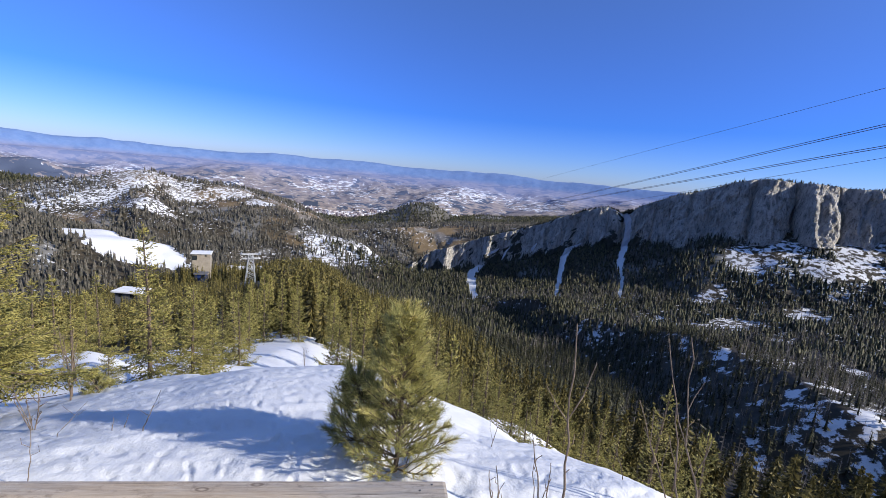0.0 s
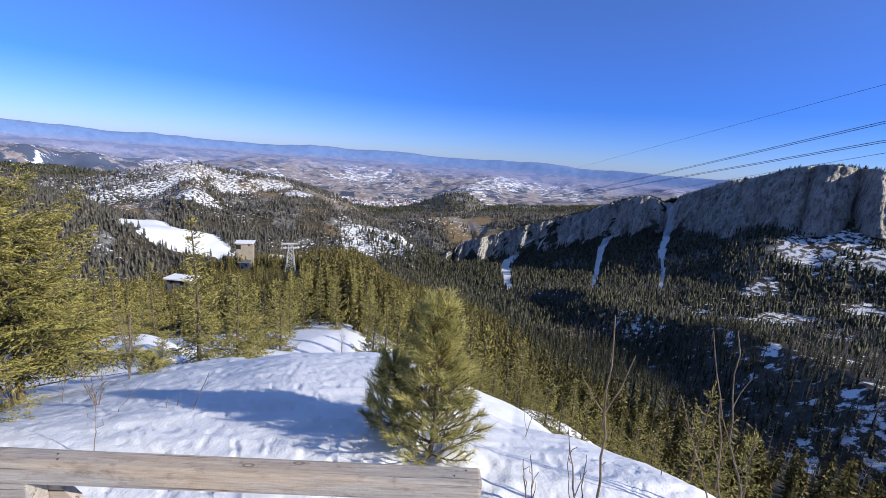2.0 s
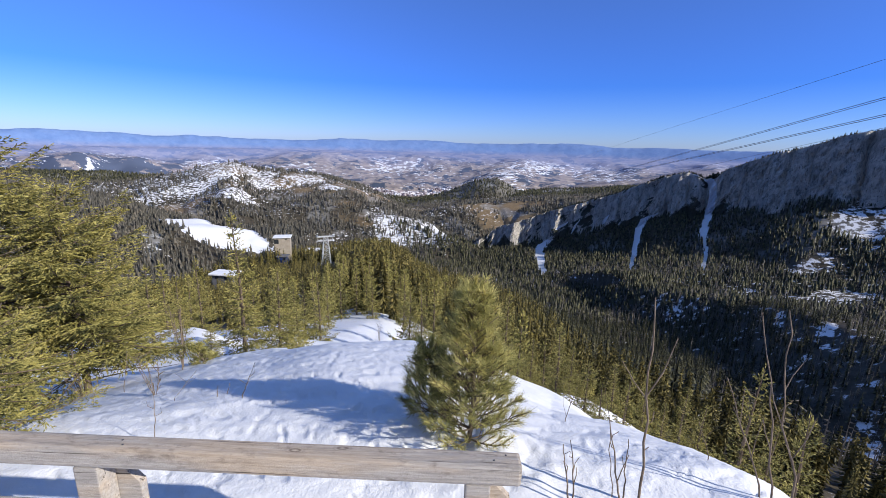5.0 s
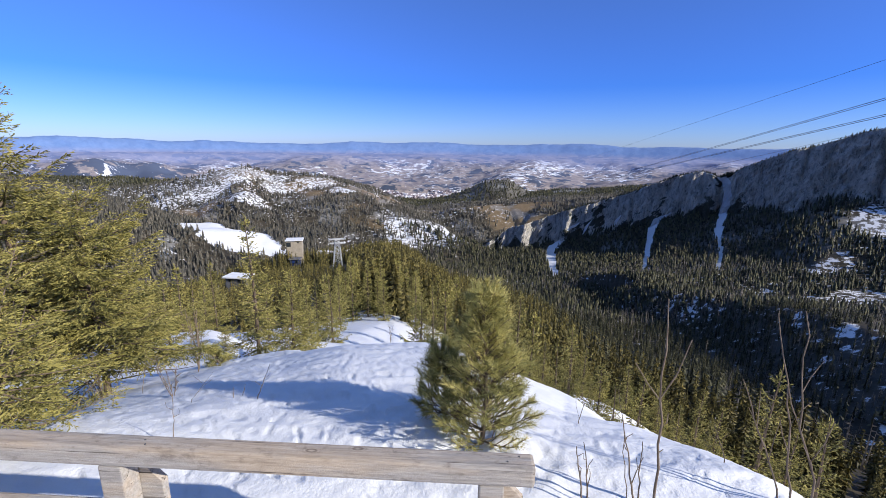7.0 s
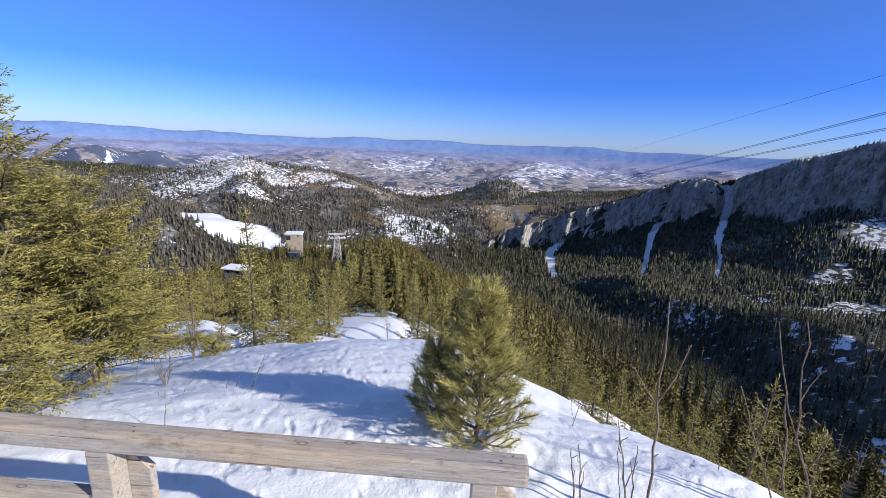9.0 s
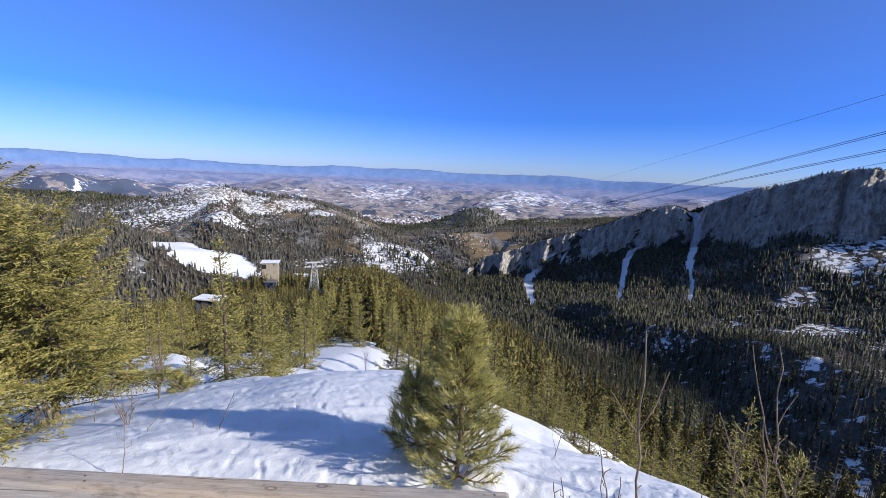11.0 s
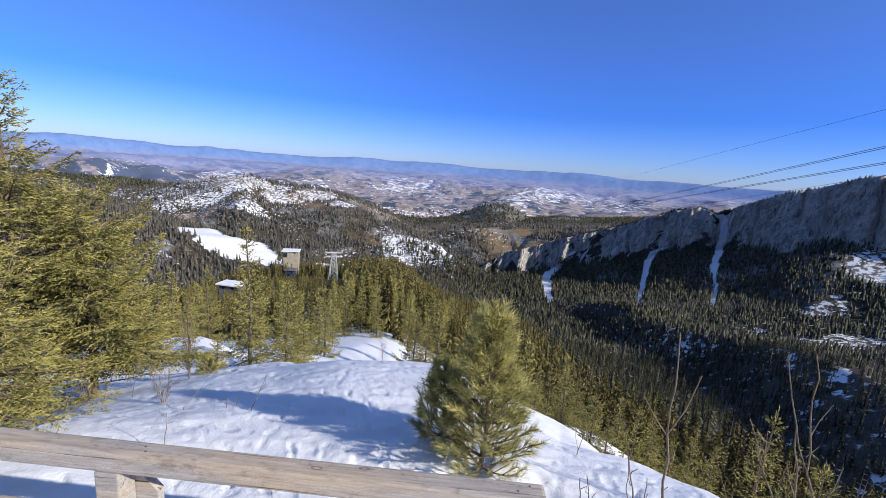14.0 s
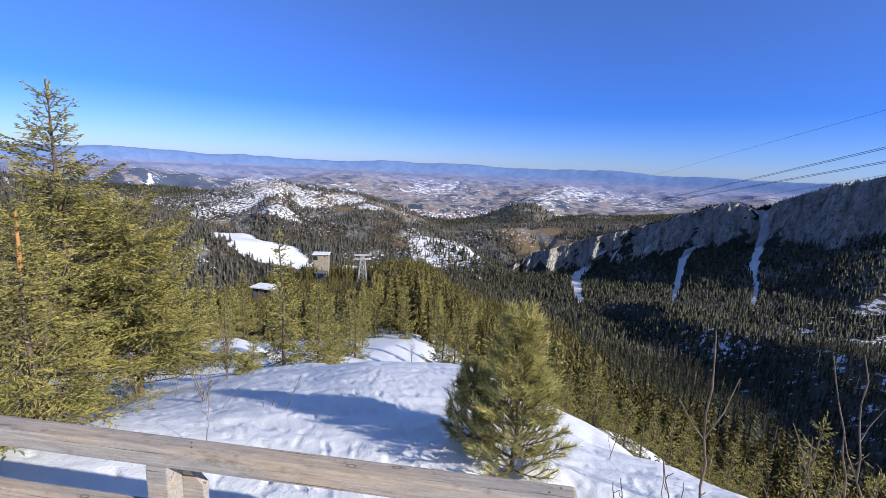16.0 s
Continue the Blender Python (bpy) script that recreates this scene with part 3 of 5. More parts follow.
def build_distance():
    """The plain with the town and its low hills, and the range on the horizon, with painted haze."""
    bearings = np.linspace(-70, 72, 420)
    radii = np.concatenate([np.linspace(2450, 4500, 190), np.linspace(4500, 4900, 44)[1:]])
    x, y = rings(bearings, radii)
    r, b = np.hypot(x, y), np.degrees(np.arctan2(x, y))
    z = np.interp(r, [2450, 2800, 3200, 3600, 4000, 4300, 4500, 4600], [-345, -330, -322, -290, -222, -150, -108, -108])
    z = z + fbm(x, y, 620, 6, 91, 0.55) * 135 * smooth(2700, 3200, r) * smooth(4480, 4250, r)
    # the wooded ridge with its ski runs
    ridge = np.exp(-((b + 36) / 8.5) ** 2) * np.exp(-((r - 3720) / 260) ** 2)
    z = z + 84 * ridge * (1 + 0.9 * fbm(x, y, 260, 4, 92))
    crest = 2 + 46 * fbm(b * 6, b * 0 + 3, 60, 6, 95, 0.6) + 14 * fbm(b * 6, b * 0 + 9, 14, 4, 96, 0.6) + 18 * smooth(4, 9, b) * smooth(22, 12, b) + 16 * smooth(-31, -38, b) * smooth(-52, -40, b)
    z = z + (crest + 112) * smooth(4560, 4800, r)
    snow = 0.38 + 0.35 * fbm(x, y, 500, 3, 97) - 0.05 * ridge
    bend = 0.5 * fbm(x, y, 150, 2, 93)
    for pb, pr, wide, deep in ((-6.0, 3650, 0.55, 110), (-37.8, 3540, 0.24, 150), (-29.6, 3640, 0.5, 70), (-41.5, 3500, 1.2, 40), (-33.0, 3330, 2.0, 40)):
        piste = ((b - pb + bend) / wide) ** 2 + ((r - pr) / deep) ** 2
        snow = snow + smooth(1.5, 0.2, piste) * 0.40
    snow = snow - 0.25 * smooth(4200, 4500, r)
    wood = 0.5 * ridge + 0.4 * fbm(x, y, 700, 2, 98)
    # how strongly the painted haze tints the plain, growing with distance
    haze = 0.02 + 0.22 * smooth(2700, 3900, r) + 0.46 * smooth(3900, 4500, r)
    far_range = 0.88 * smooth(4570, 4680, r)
    cap = smooth(4760, 4800, r) * (0.42 + 0.3 * smooth(-38, -46, b) + 0.3 * smooth(4, 8, b) * smooth(22, 15, b))
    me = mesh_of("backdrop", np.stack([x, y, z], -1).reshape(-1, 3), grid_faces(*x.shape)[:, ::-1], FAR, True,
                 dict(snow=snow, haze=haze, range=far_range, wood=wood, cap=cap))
    return tagged(new("backdrop", me), "plain with snow fields and far range, blue haze put in the colour", "backdrop", kind="structure")


build_distance()


def build_cliff():
    """Limestone wall under the crest of the crags: fluted buttresses with ledges."""
    pts, drop = np.array(CRAG)[1:], np.array(CRAG_DROP, dtype=float)[1:]
    seg = np.concatenate([[0], np.cumsum(np.hypot(*np.diff(pts[:, :2], axis=0).T))])
    s = np.arange(0, min(seg[-1], 1180.0), 1.7)
    crest = np.stack([np.interp(s, seg, pts[:, k]) for k in range(3)], -1)
    for _ in range(10):
        crest[1:-1] = (crest[:-2] + 2 * crest[1:-1] + crest[2:]) / 4
    c = np.interp(s, seg, drop)
    tang = np.gradient(crest[:, :2], axis=0)
    tang /= np.linalg.norm(tang, axis=1)[:, None]
    face = np.stack([tang[:, 1], -tang[:, 0]], -1)
    bearing = np.degrees(np.arctan2(crest[:, 0], crest[:, 1]))
    v = np.linspace(0, 1, 60)
    S, V = np.meshgrid(s, v, indexing="ij")
    C = c[:, None]
    B = bearing[:, None]
    # buttresses stand out more towards the high end of the wall
    strong = 0.35 + 0.65 * smooth(41, 45, B)
    butt = 1 - np.abs(fbm(S + 10 * fbm(S, V * C, 60, 2, 113), S * 0, 90, 3, 101)) * 3.2
    cut = smooth(24, 5, np.abs(S - np.interp(33.0, bearing, s)))
    flute = fbm(S + 12 * fbm(S, V * C, 40, 2, 103), V * C * 0.25, 34, 6, 105, 0.62)
    fade = smooth(0, 60, S)
    out = 12 + 34 * V ** 1.2 * fade + fade * (36 * strong * (butt - 0.6) * (0.45 + 0.8 * V) + 26 * flute * (0.4 + 0.8 * V))
    out = out + 7 * fbm(S + V * C * 0.6, V * C * 0.7, 16, 5, 107, 0.65) - 20 * cut * (0.3 + V)
    # deep ribs at the high end of the wall, shallow ones along the rest
    wave = S + 16 * fbm(S, V * C, 70, 3, 121) + 6 * fbm(S, V * C * 0.4, 18, 3, 123)
    high = smooth(41.3, 43.2, B)
    out = out + 30 * high * (np.abs(np.sin(wave * np.pi / 62)) ** 0.6 - 0.5) * (0.55 + 0.5 * V) + 9 * fade * (np.abs(np.sin(wave * np.pi / 31)) ** 0.7 - 0.5)
    out = out + 6.0 * fade * fbm(S + V * C * 0.3, V * C, 9, 3, 127, 0.65)
    # ledges slant down across the wall
    step = V * 5 + S * 0.012 + 0.8 * fbm(S, V * 40, 50, 3, 109)
    out = out + 1.2 * (np.floor(step) - step + 0.5) * fade
    down = 2.0 - V * (C * 1.05 + 20) - 10 * cut * (1 - V)
    top = 5.0 * fbm(S, S * 0 + 7, 40, 5, 111)
    x = crest[:, 0:1] + face[:, 0:1] * out
    y = crest[:, 1:2] + face[:, 1:2] * out
    z = crest[:, 2:3] + down + top * (1 - V)
    back = np.stack([crest[:, 0] - face[:, 0] * 14, crest[:, 1] - face[:, 1] * 14, crest[:, 2] - 6], -1)
    verts = np.concatenate([back[:, None], np.stack([x, y, z], -1)], 1)
    # dwarf pine and grass creep up the foot of the wall and along its ledges
    green = smooth(0.55, 1.05, V + 0.9 * fbm(S, V * C, 30, 5, 117, 0.6)) + 0.8 * smooth(0.16, 0.26, fbm(S + V * C * 0.8, V * C * 1.6, 24, 5, 119, 0.62))
    green = green * (1 - 0.75 * smooth(34.5, 36, B))
    ones = np.zeros((len(s), 1))
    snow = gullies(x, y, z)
    flat = verts.reshape(-1, 3)
    me = mesh_of("cliff", flat, grid_faces(len(s), len(v) + 1)[:, ::-1], ROCK, False,
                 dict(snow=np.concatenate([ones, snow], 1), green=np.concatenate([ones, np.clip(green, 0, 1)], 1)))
    return tagged(new("cliff", me), "fluted grey limestone crag above the forested slope", "cliff", kind="structure")


build_cliff()


# ---- woods ----
def conifer_template(tiers, sides, seed, ragged=0.25):
    """A small spruce of height 1: overlapping skirts with uneven hems."""
    rng = np.random.default_rng(seed)
    verts, faces, base = [], [], 0
    for k in range(tiers):
        low = 0.06 + 0.80 * k / tiers
        top = min(1.0, low + 1.35 / tiers * (0.9 if k < tiers - 1 else 1.2) + 0.05)
        if k == tiers - 1:
            top = 1.0
        rad = 0.17 * (1 - low) ** 0.85 + 0.012
        a = (np.arange(sides) + rng.random(sides) * 0.6) * 2 * np.pi / sides
        rr = rad * (1 + ragged * (rng.random(sides) * 2 - 1)) * np.where(np.arange(sides) % 2, 0.62, 1.15)
        zz = low + 0.05 * (rng.random(sides) - 0.5) + np.where(np.arange(sides) % 2, 0.03, 0)
        verts.append(np.concatenate([np.stack([rr * np.cos(a), rr * np.sin(a), zz], -1), [[0, 0, top]]]))
        j = np.arange(sides)
        faces.append(np.stack([j + base, (j + 1) % sides + base, np.full(sides, base + sides)], -1))
        base += sides + 1
    return np.concatenate(verts), np.concatenate(faces)


def branched_template(tiers, arms, seed, kite=True):
    """A spruce of height 1: a slim core and tiers of drooping branches."""
    rng = np.random.default_rng(seed)
    v, f = [[0, 0, 1.0]], []
    for j in range(5):
        v.append([0.05 * math.cos(j * 1.257), 0.05 * math.sin(j * 1.257), 0.04])
        f.append([1 + j, 1 + (j + 1) % 5, 0])
    for k in range(tiers):
        low = 0.07 + 0.88 * (k + 0.5 * rng.random()) / tiers
        far = 0.175 * (1 - low) ** 0.8 + 0.014
        for j in range(arms):
            a = j * 2 * math.pi / arms + k * 2.4 + rng.normal() * 0.25
            low += (rng.random() - 0.5) * 0.5 / tiers
            l = far * (0.7 + 0.55 * rng.random())
            c, d = math.cos(a), math.sin(a)
            droop = l * (0.55 - 0.75 * low)
            i = len(v)
            root = [0, 0, min(low + 0.045, 0.995)]
            if kite:
                w, m = (0.11 if tiers > 20 else 0.16) * l, 0.55 * l
                v += [root, [m * c - w * d, m * d + w * c, low - 0.4 * droop], [l * c, l * d, low - droop + 0.02], [m * c + w * d, m * d - w * c, low - 0.4 * droop]]
                f += [[i, i + 2, i + 1], [i, i + 3, i + 2]]
            else:
                w = 0.30 * l
                v += [root, [l * c - w * d, l * d + w * c, low - droop], [l * c + w * d, l * d - w * c, low - droop - 0.02]]
                f += [[i, i + 2, i + 1]]
    return np.array(v), np.array(f)


def bare_template(seed):
    """A dead grey tree of height 1: a thin stem with short stubs."""
    rng = np.random.default_rng(seed)
    v = [[-0.012, 0, 0], [0.012, 0, 0], [0, 0.014, 0], [0, 0, 1]]
    f = [[0, 1, 3], [1, 2, 3], [2, 0, 3]]
    for k in range(7):
        z, a, l = 0.3 + 0.09 * k, rng.random() * 6.28, 0.085 * (1.1 - 0.1 * k)
        i = len(v)
        v += [[0, 0, z], [0, 0, z + 0.03], [l * math.cos(a), l * math.sin(a), z + 0.015]]
        f += [[i, i + 1, i + 2]]
    return np.array(v), np.array(f)


def scatter(name, templates, x, y, size, mat, label, seed=0, width=1.0, soft=False):
    """One mesh of many trees that stand on the ground."""
    rng = np.random.default_rng(seed)
    z = height(x, y)
    which = rng.integers(0, len(templates), len(x))
    verts, faces, base = [], [], 0
    for k, (tv, tf) in enumerate(templates):
        m = which == k
        n = int(m.sum())
        if not n:
            continue
        a = rng.random(n) * 2 * np.pi
        w = size[m] * width * (0.8 + 0.45 * rng.random(n))
        lean = (rng.random((n, 2)) - 0.5) * 0.05
        px = (tv[:, 0] * np.cos(a)[:, None] - tv[:, 1] * np.sin(a)[:, None]) * w[:, None]
        py = (tv[:, 0] * np.sin(a)[:, None] + tv[:, 1] * np.cos(a)[:, None]) * w[:, None]
        pz = tv[:, 2] * size[m][:, None]
        vx, vy = x[m][:, None] + px + lean[:, :1] * pz, y[m][:, None] + py + lean[:, 1:] * pz
        verts.append(np.stack([vx, vy, z[m][:, None] + pz - 0.3], -1).reshape(-1, 3))
        faces.append((tf[None] + (np.arange(n) * len(tv))[:, None, None]).reshape(-1, 3) + base)
        base += n * len(tv)
    me = mesh_of(name, np.concatenate(verts), np.concatenate(faces), mat, soft)
    return tagged(new(name, me), label, "forest", kind="stuff")


def stand(r0, r1, b0, b1, area, seed):
    """Random places in a sector, one for each so many square metres."""
    rng = np.random.default_rng(seed)
    n = int(0.5 * radians(b1 - b0) * (r1 ** 2 - r0 ** 2) / area)
    r = np.sqrt(rng.random(n) * (r1 ** 2 - r0 ** 2) + r0 ** 2)
    b = np.radians(b0 + (b1 - b0) * rng.random(n))
    return r * np.sin(b), r * np.cos(b), rng


def wooded(x, y, rng, bias, clear=1.0):
    """Which places carry a tree: by the snow cover, glades and chance."""
    snow, grass, rock = cover(x, y)
    chance = bias + 1.3 * fbm(x, y, 110, 4, 121) - 1.6 * np.maximum(snow - 0.40, 0) - 0.9 * grass
    chance = chance - clear * patches(x, y) - 0.3 * (rock > 0.65)
    return rng.random(len(x)) < chance


def build_woods():
    near = [branched_template(6, 4, s, False) for s in range(6)]
    closest = [branched_template(26, 11, 120 + s) for s in range(6)]
    close = [branched_template(12, 7, 80 + s) for s in range(6)]
    mid = [conifer_template(3, 5, 20 + s) for s in range(5)]
    far = [conifer_template(2, 4, 40 + s) for s in range(4)]
    bare = [bare_template(60 + s) for s in range(4)]
    # the spur below the lookout
    x, y, rng = stand(44, 430, -60, 66, 8.5, 1)
    r, b = np.hypot(x, y), np.degrees(np.arctan2(x, y))
    k = (rng.random(len(x)) < 0.95 - 0.12 * smooth(38, 50, b) * smooth(110, 170, r) - 0.75 * patches(x, y))
    x, y, r = x[k], y[k], r[k]
    size = (6.2 + 5.0 * smooth(45, 160, r)) * (0.6 + 0.7 * rng.random(len(x)))
    b = np.degrees(np.arctan2(x, y))
    size = size * (1 - 0.5 * smooth(-31, -29, b) * smooth(-11.5, -13, b) * smooth(272, 250, r))
    size = size * (1 - 0.42 * smooth(18, 26, b) * smooth(110, 170, r))
    # only low trees grow to the left of the lane, so that the huts overlook them
    low = smooth(-42, -38, b) * smooth(-15.5, -17.5, b) * (r < 285)
    room = 2.3 - r * (0.283 - 0.025 * smooth(-25, -22, b) + 0.02 * rng.random(len(x))) - height(x, y)
    room = np.maximum(room, (2.0 + 2.5 * rng.random(len(x))) * smooth(120, 200, r))
    size = np.where(low > 0.5, np.minimum(size, room), size)
    k = size > 1.6
    x, y, size, r, b = x[k], y[k], size[k], r[k], b[k]
    # the lane kept clear under the ropes
    k = ~((np.abs(b + 14.2) < 1.6) & (r > 200) & (r < 275))
    x, y, size = x[k], y[k], size[k]
    b = np.degrees(np.arctan2(x, y))
    grey = (b > 36) & (np.hypot(x, y) > 100) & (rng.random(len(x)) < 0.30 + 0.30 * smooth(42, 48, b))
    scatter("dead_trees", bare, x[grey], y[grey], size[grey] * 1.1, GREY_WOOD, "bare grey trees on the open slope", 8, 1.6)
    x, y, size = x[~grey], y[~grey], size[~grey]
    k = np.hypot(x, y) < 78
    scatter("spruce_wood", closest, x[k], y[k], size[k], FOREST, "olive-green spruces below the knoll", 11)
    x, y, size = x[~k], y[~k], size[~k]
    k = np.hypot(x, y) < 120
    scatter("spruce_wood", close, x[k], y[k], size[k], FOREST, "dense olive-green spruce wood on the sunlit spur", 1)
    b, r = np.degrees(np.arctan2(x, y)), np.hypot(x, y)
    # trees down the right side take the colour that stands in for shade
    shaded = ~k & (b + 9 * fbm(x, y, 60, 3, 131) + 4 * rng.normal(size=len(x)) > 10 + 13 * smooth(330, 150, r))
    scatter("spruce_wood", near, x[~k & ~shaded], y[~k & ~shaded], size[~k & ~shaded], FOREST, "olive-green spruce wood further down the spur", 7)
    scatter("shaded_wood", near, x[shaded], y[shaded], size[shaded] * 1.1, SHADED_CROWNS, "wood in a shade-darkened colour on the steep side of the spur", 9, 1.15)
    # the valleys
    x, y, rng = stand(430, 1150, -58, 64, 23, 2)
    b = np.degrees(np.arctan2(x, y))
    k = wooded(x, y, rng, 0.74 + 0.40 * smooth(1, 5, b) * smooth(46, 39, b) + 0.10 * smooth(39, 46, b))
    x, y = x[k], y[k]
    size = (8.5 + 1.5 * smooth(700, 850, np.hypot(x, y))) * (0.45 + 0.8 * rng.random(len(x)))
    size = size * np.where(x < 0, 1.3, 1.0)
    d, side, _, _ = along(CRAG, x, y)
    size = np.where((side > 0) & (d < 220), size * 0.42, size)
    # most trees right of the spur get the shade-darkened colour
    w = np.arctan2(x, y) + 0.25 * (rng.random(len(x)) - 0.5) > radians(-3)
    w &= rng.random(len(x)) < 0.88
    scatter("valley_forest", mid, x[w], y[w], size[w] * 1.1, SHADED_CROWNS, "forest in a shade-darkened colour on the valley slopes", 2, 1.2, True)
    scatter("mixed_forest", mid, x[~w], y[~w], size[~w], MIXED, "grey-green mixed forest in the valleys", 6, 1.0, True)
    x, y, rng = stand(330, 950, 0, 64, 42, 4)
    k = wooded(x, y, rng, 0.62, 0.1) & (rng.random(len(x)) < 0.12 + 0.9 * smooth(0.0, 0.2, fbm(x, y, 130, 3, 125)) + 0.5 * smooth(660, 720, np.hypot(x, y)) * smooth(820, 780, np.hypot(x, y)))
    x, y = x[k], y[k]
    scatter("dead_trees", bare, x, y, 14 * (0.6 + 0.6 * rng.random(len(x))), GREY_WOOD, "bare grey dead spruces in the valley", 4, 2.2)
    # the hills behind
    x, y, rng = stand(1150, 2500, -58, 60, 76, 3)
    k = wooded(x, y, rng, 0.80 + 0.3 * smooth(2150, 2250, np.hypot(x, y)))
    x, y = x[k], y[k]
    # the steep hill's trees also carry its shade in their colour
    k = np.hypot(x, y) > 2150
    scatter("hill_forest", far, x[k], y[k], 12 * (0.6 + 0.7 * rng.random(int(k.sum()))), SHADED_CROWNS, "forest in a shade-darkened colour on the steep wooded hill", 13, 1.3, True)
    x, y = x[~k], y[~k]
    scatter("hill_forest", far, x, y, 12 * (0.6 + 0.7 * rng.random(len(x))), MIXED, "patchy grey-green forest on the far hills", 3, 1.3, True)
    # the trees along the top of the crags
    rng = np.random.default_rng(5)
    pts = np.array(CRAG)[5:22]
    t = rng.random(1500) * (len(pts) - 1)
    i = t.astype(int)
    p = pts[i] + (pts[i + 1] - pts[i]) * (t - i)[:, None]
    off = rng.random(1500) * 14 - 2
    n = p[:, :2] / np.linalg.norm(p[:, :2], axis=1)[:, None]
    scatter("crest_trees", mid, p[:, 0] + n[:, 0] * off, p[:, 1] + n[:, 1] * off, 6.5 * (0.5 + 0.8 * rng.random(1500)), SHADED_CROWNS,
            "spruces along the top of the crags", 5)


build_woods()



# ---- the town on the plain ----
def build_town():
    """Small houses with pitched roofs, scattered in clusters."""
    rng = np.random.default_rng(77)
    n = 1500
    r = 2720 + 620 * rng.random(n) ** 1.3
    b = rng.normal(-2.5, 5.5, n)
    x, y = r * np.sin(np.radians(b)), r * np.cos(np.radians(b))
    k = fbm(x, y, 220, 3, 151) > -0.05
    x, y, r = x[k], y[k], r[k]
    n = len(x)
    z = np.interp(r, [2450, 2800, 3200, 3600], [-345, -330, -322, -290]) + fbm(x, y, 620, 6, 91, 0.55) * 135 * smooth(2700, 3200, r)
    w, d, h = 5 + 5 * rng.random(n), 4 + 4 * rng.random(n), 4 + 3 * rng.random(n)
    a = rng.random(n) * 3.14
    base = np.array([[-1, -1, -1.5], [1, -1, -1.5], [1, 1, -1.5], [-1, 1, -1.5], [-1, -1, 1], [1, -1, 1], [1, 1, 1], [-1, 1, 1], [-1, 0, 1.9], [1, 0, 1.9]])
    px, py, pz = base[:, 0] * w[:, None], base[:, 1] * d[:, None], base[:, 2] * h[:, None]
    vx = x[:, None] + px * np.cos(a)[:, None] - py * np.sin(a)[:, None]
    vy = y[:, None] + px * np.sin(a)[:, None] + py * np.cos(a)[:, None]
    verts = np.stack([vx, vy, z[:, None] + pz + 2], -1).reshape(-1, 3)
    quads = np.array([[0, 1, 5, 4], [1, 2, 6, 5], [2, 3, 7, 6], [3, 0, 4, 7], [4, 5, 9, 8], [6, 7, 8, 9]])
    tris = np.array([[5, 6, 9], [7, 4, 8]])
    off = (np.arange(n) * 10)[:, None, None]
    m = Nodes("town_walls")
    mat = m.done(m.ramp(m.island(), [(0.2, (0.12, 0.10, 0.12)), (0.5, (0.34, 0.28, 0.27)), (0.75, (0.55, 0.52, 0.52)), (0.95, (0.78, 0.78, 0.80))]), 0.9)
    me = mesh_of("town_houses", verts, [(quads[None] + off).reshape(-1, 4), (tris[None] + off).reshape(-1, 3)], mat, False)
    tagged(new("town_houses", me), "many small pale houses of the town on the plain", "houses", kind="stuff")


build_town()


# ---- the railing of the lookout ----
def build_railing():
    rail = new("railing")
    tagged(rail, "weathered grey-brown timber railing with square posts on the snow", "railing")
    rail.matrix_world = pose(0.385, 1.49, 0, 0, 0, 177.3)
    # its own x runs back along the rail from the free end, its y towards the lookout
    bm = bmesh.new()
    box(bm, 0, -0.045, 0.965, 6.2, 0.045, 1.06, 0.014)
    top = part("top_rail", bm, TIMBER, rail, "round-edged weathered top beam")
    for bx, by in ((0.11, 0.012), (0.06, -0.02), (1.62, 0.015), (1.64, -0.012), (3.3, 0.0)):
        bm = bmesh.new()
        bmesh.ops.create_cone(bm, cap_ends=True, segments=10, radius1=0.0042, radius2=0.0035, depth=0.004, matrix=Matrix.Translation((bx, by, 1.0605)))
        part("screw", bm, CABLE, top, "rusty dark screw head")
    bm = bmesh.new()
    box(bm, 1.83, -0.03, 0.655, 6.2, 0.03, 0.735, 0.008)
    part("lower_rail", bm, TIMBER, rail)
    for px in (0.17, 1.77, 3.4, 5.0):
        bm = bmesh.new()
        box(bm, px - 0.048, -0.045, -0.4, px + 0.052, 0.045, 0.964, 0.006)
        part("post", bm, TIMBER, rail)
        bm = bmesh.new()
        # the slanting board behind the post
        box(bm, px - 0.145, -0.085, 0.35, px - 0.02, -0.047, 0.955, 0.005)
        for v in bm.verts:
            if v.co.z > 0.9 and v.co.x < px - 0.1:
                v.co.z -= 0.13
        part("brace", bm, TIMBER, rail, "slanting weathered board")
    return rail


build_railing()


# ---- trees near the lookout ----
def unit(v):
    return v / (np.linalg.norm(v, axis=-1, keepdims=True) + 1e-9)


def needles(a, b, gap, length, width, spread, rng, flat=0.0):
    """Blades round the twigs from a to b; spread: degrees from the twig's way."""
    n = np.maximum((np.linalg.norm(b - a, axis=1) / gap).astype(int), 1)
    i = np.repeat(np.arange(len(a)), n)
    t = rng.random(len(i))
    way = unit(b - a)[i]
    p = a[i] + (b - a)[i] * t[:, None]
    rand = rng.normal(size=(len(i), 3))
    rand[:, 2] = rand[:, 2] * (1 - flat) + 0.15
    out = unit(rand - (rand * way).sum(1, keepdims=True) * way)
    s = np.radians(spread * (0.75 + 0.5 * rng.random(len(i))))[:, None]
    d = way * np.cos(s) + out * np.sin(s)
    l = (length * (0.7 + 0.6 * rng.random(len(i))))[:, None]
    side = unit(np.cross(d, rng.normal(size=d.shape))) * width / 2
    verts = np.stack([p - side, p + side, p + d * l], 1).reshape(-1, 3)
    return verts, np.arange(len(verts)).reshape(-1, 3)


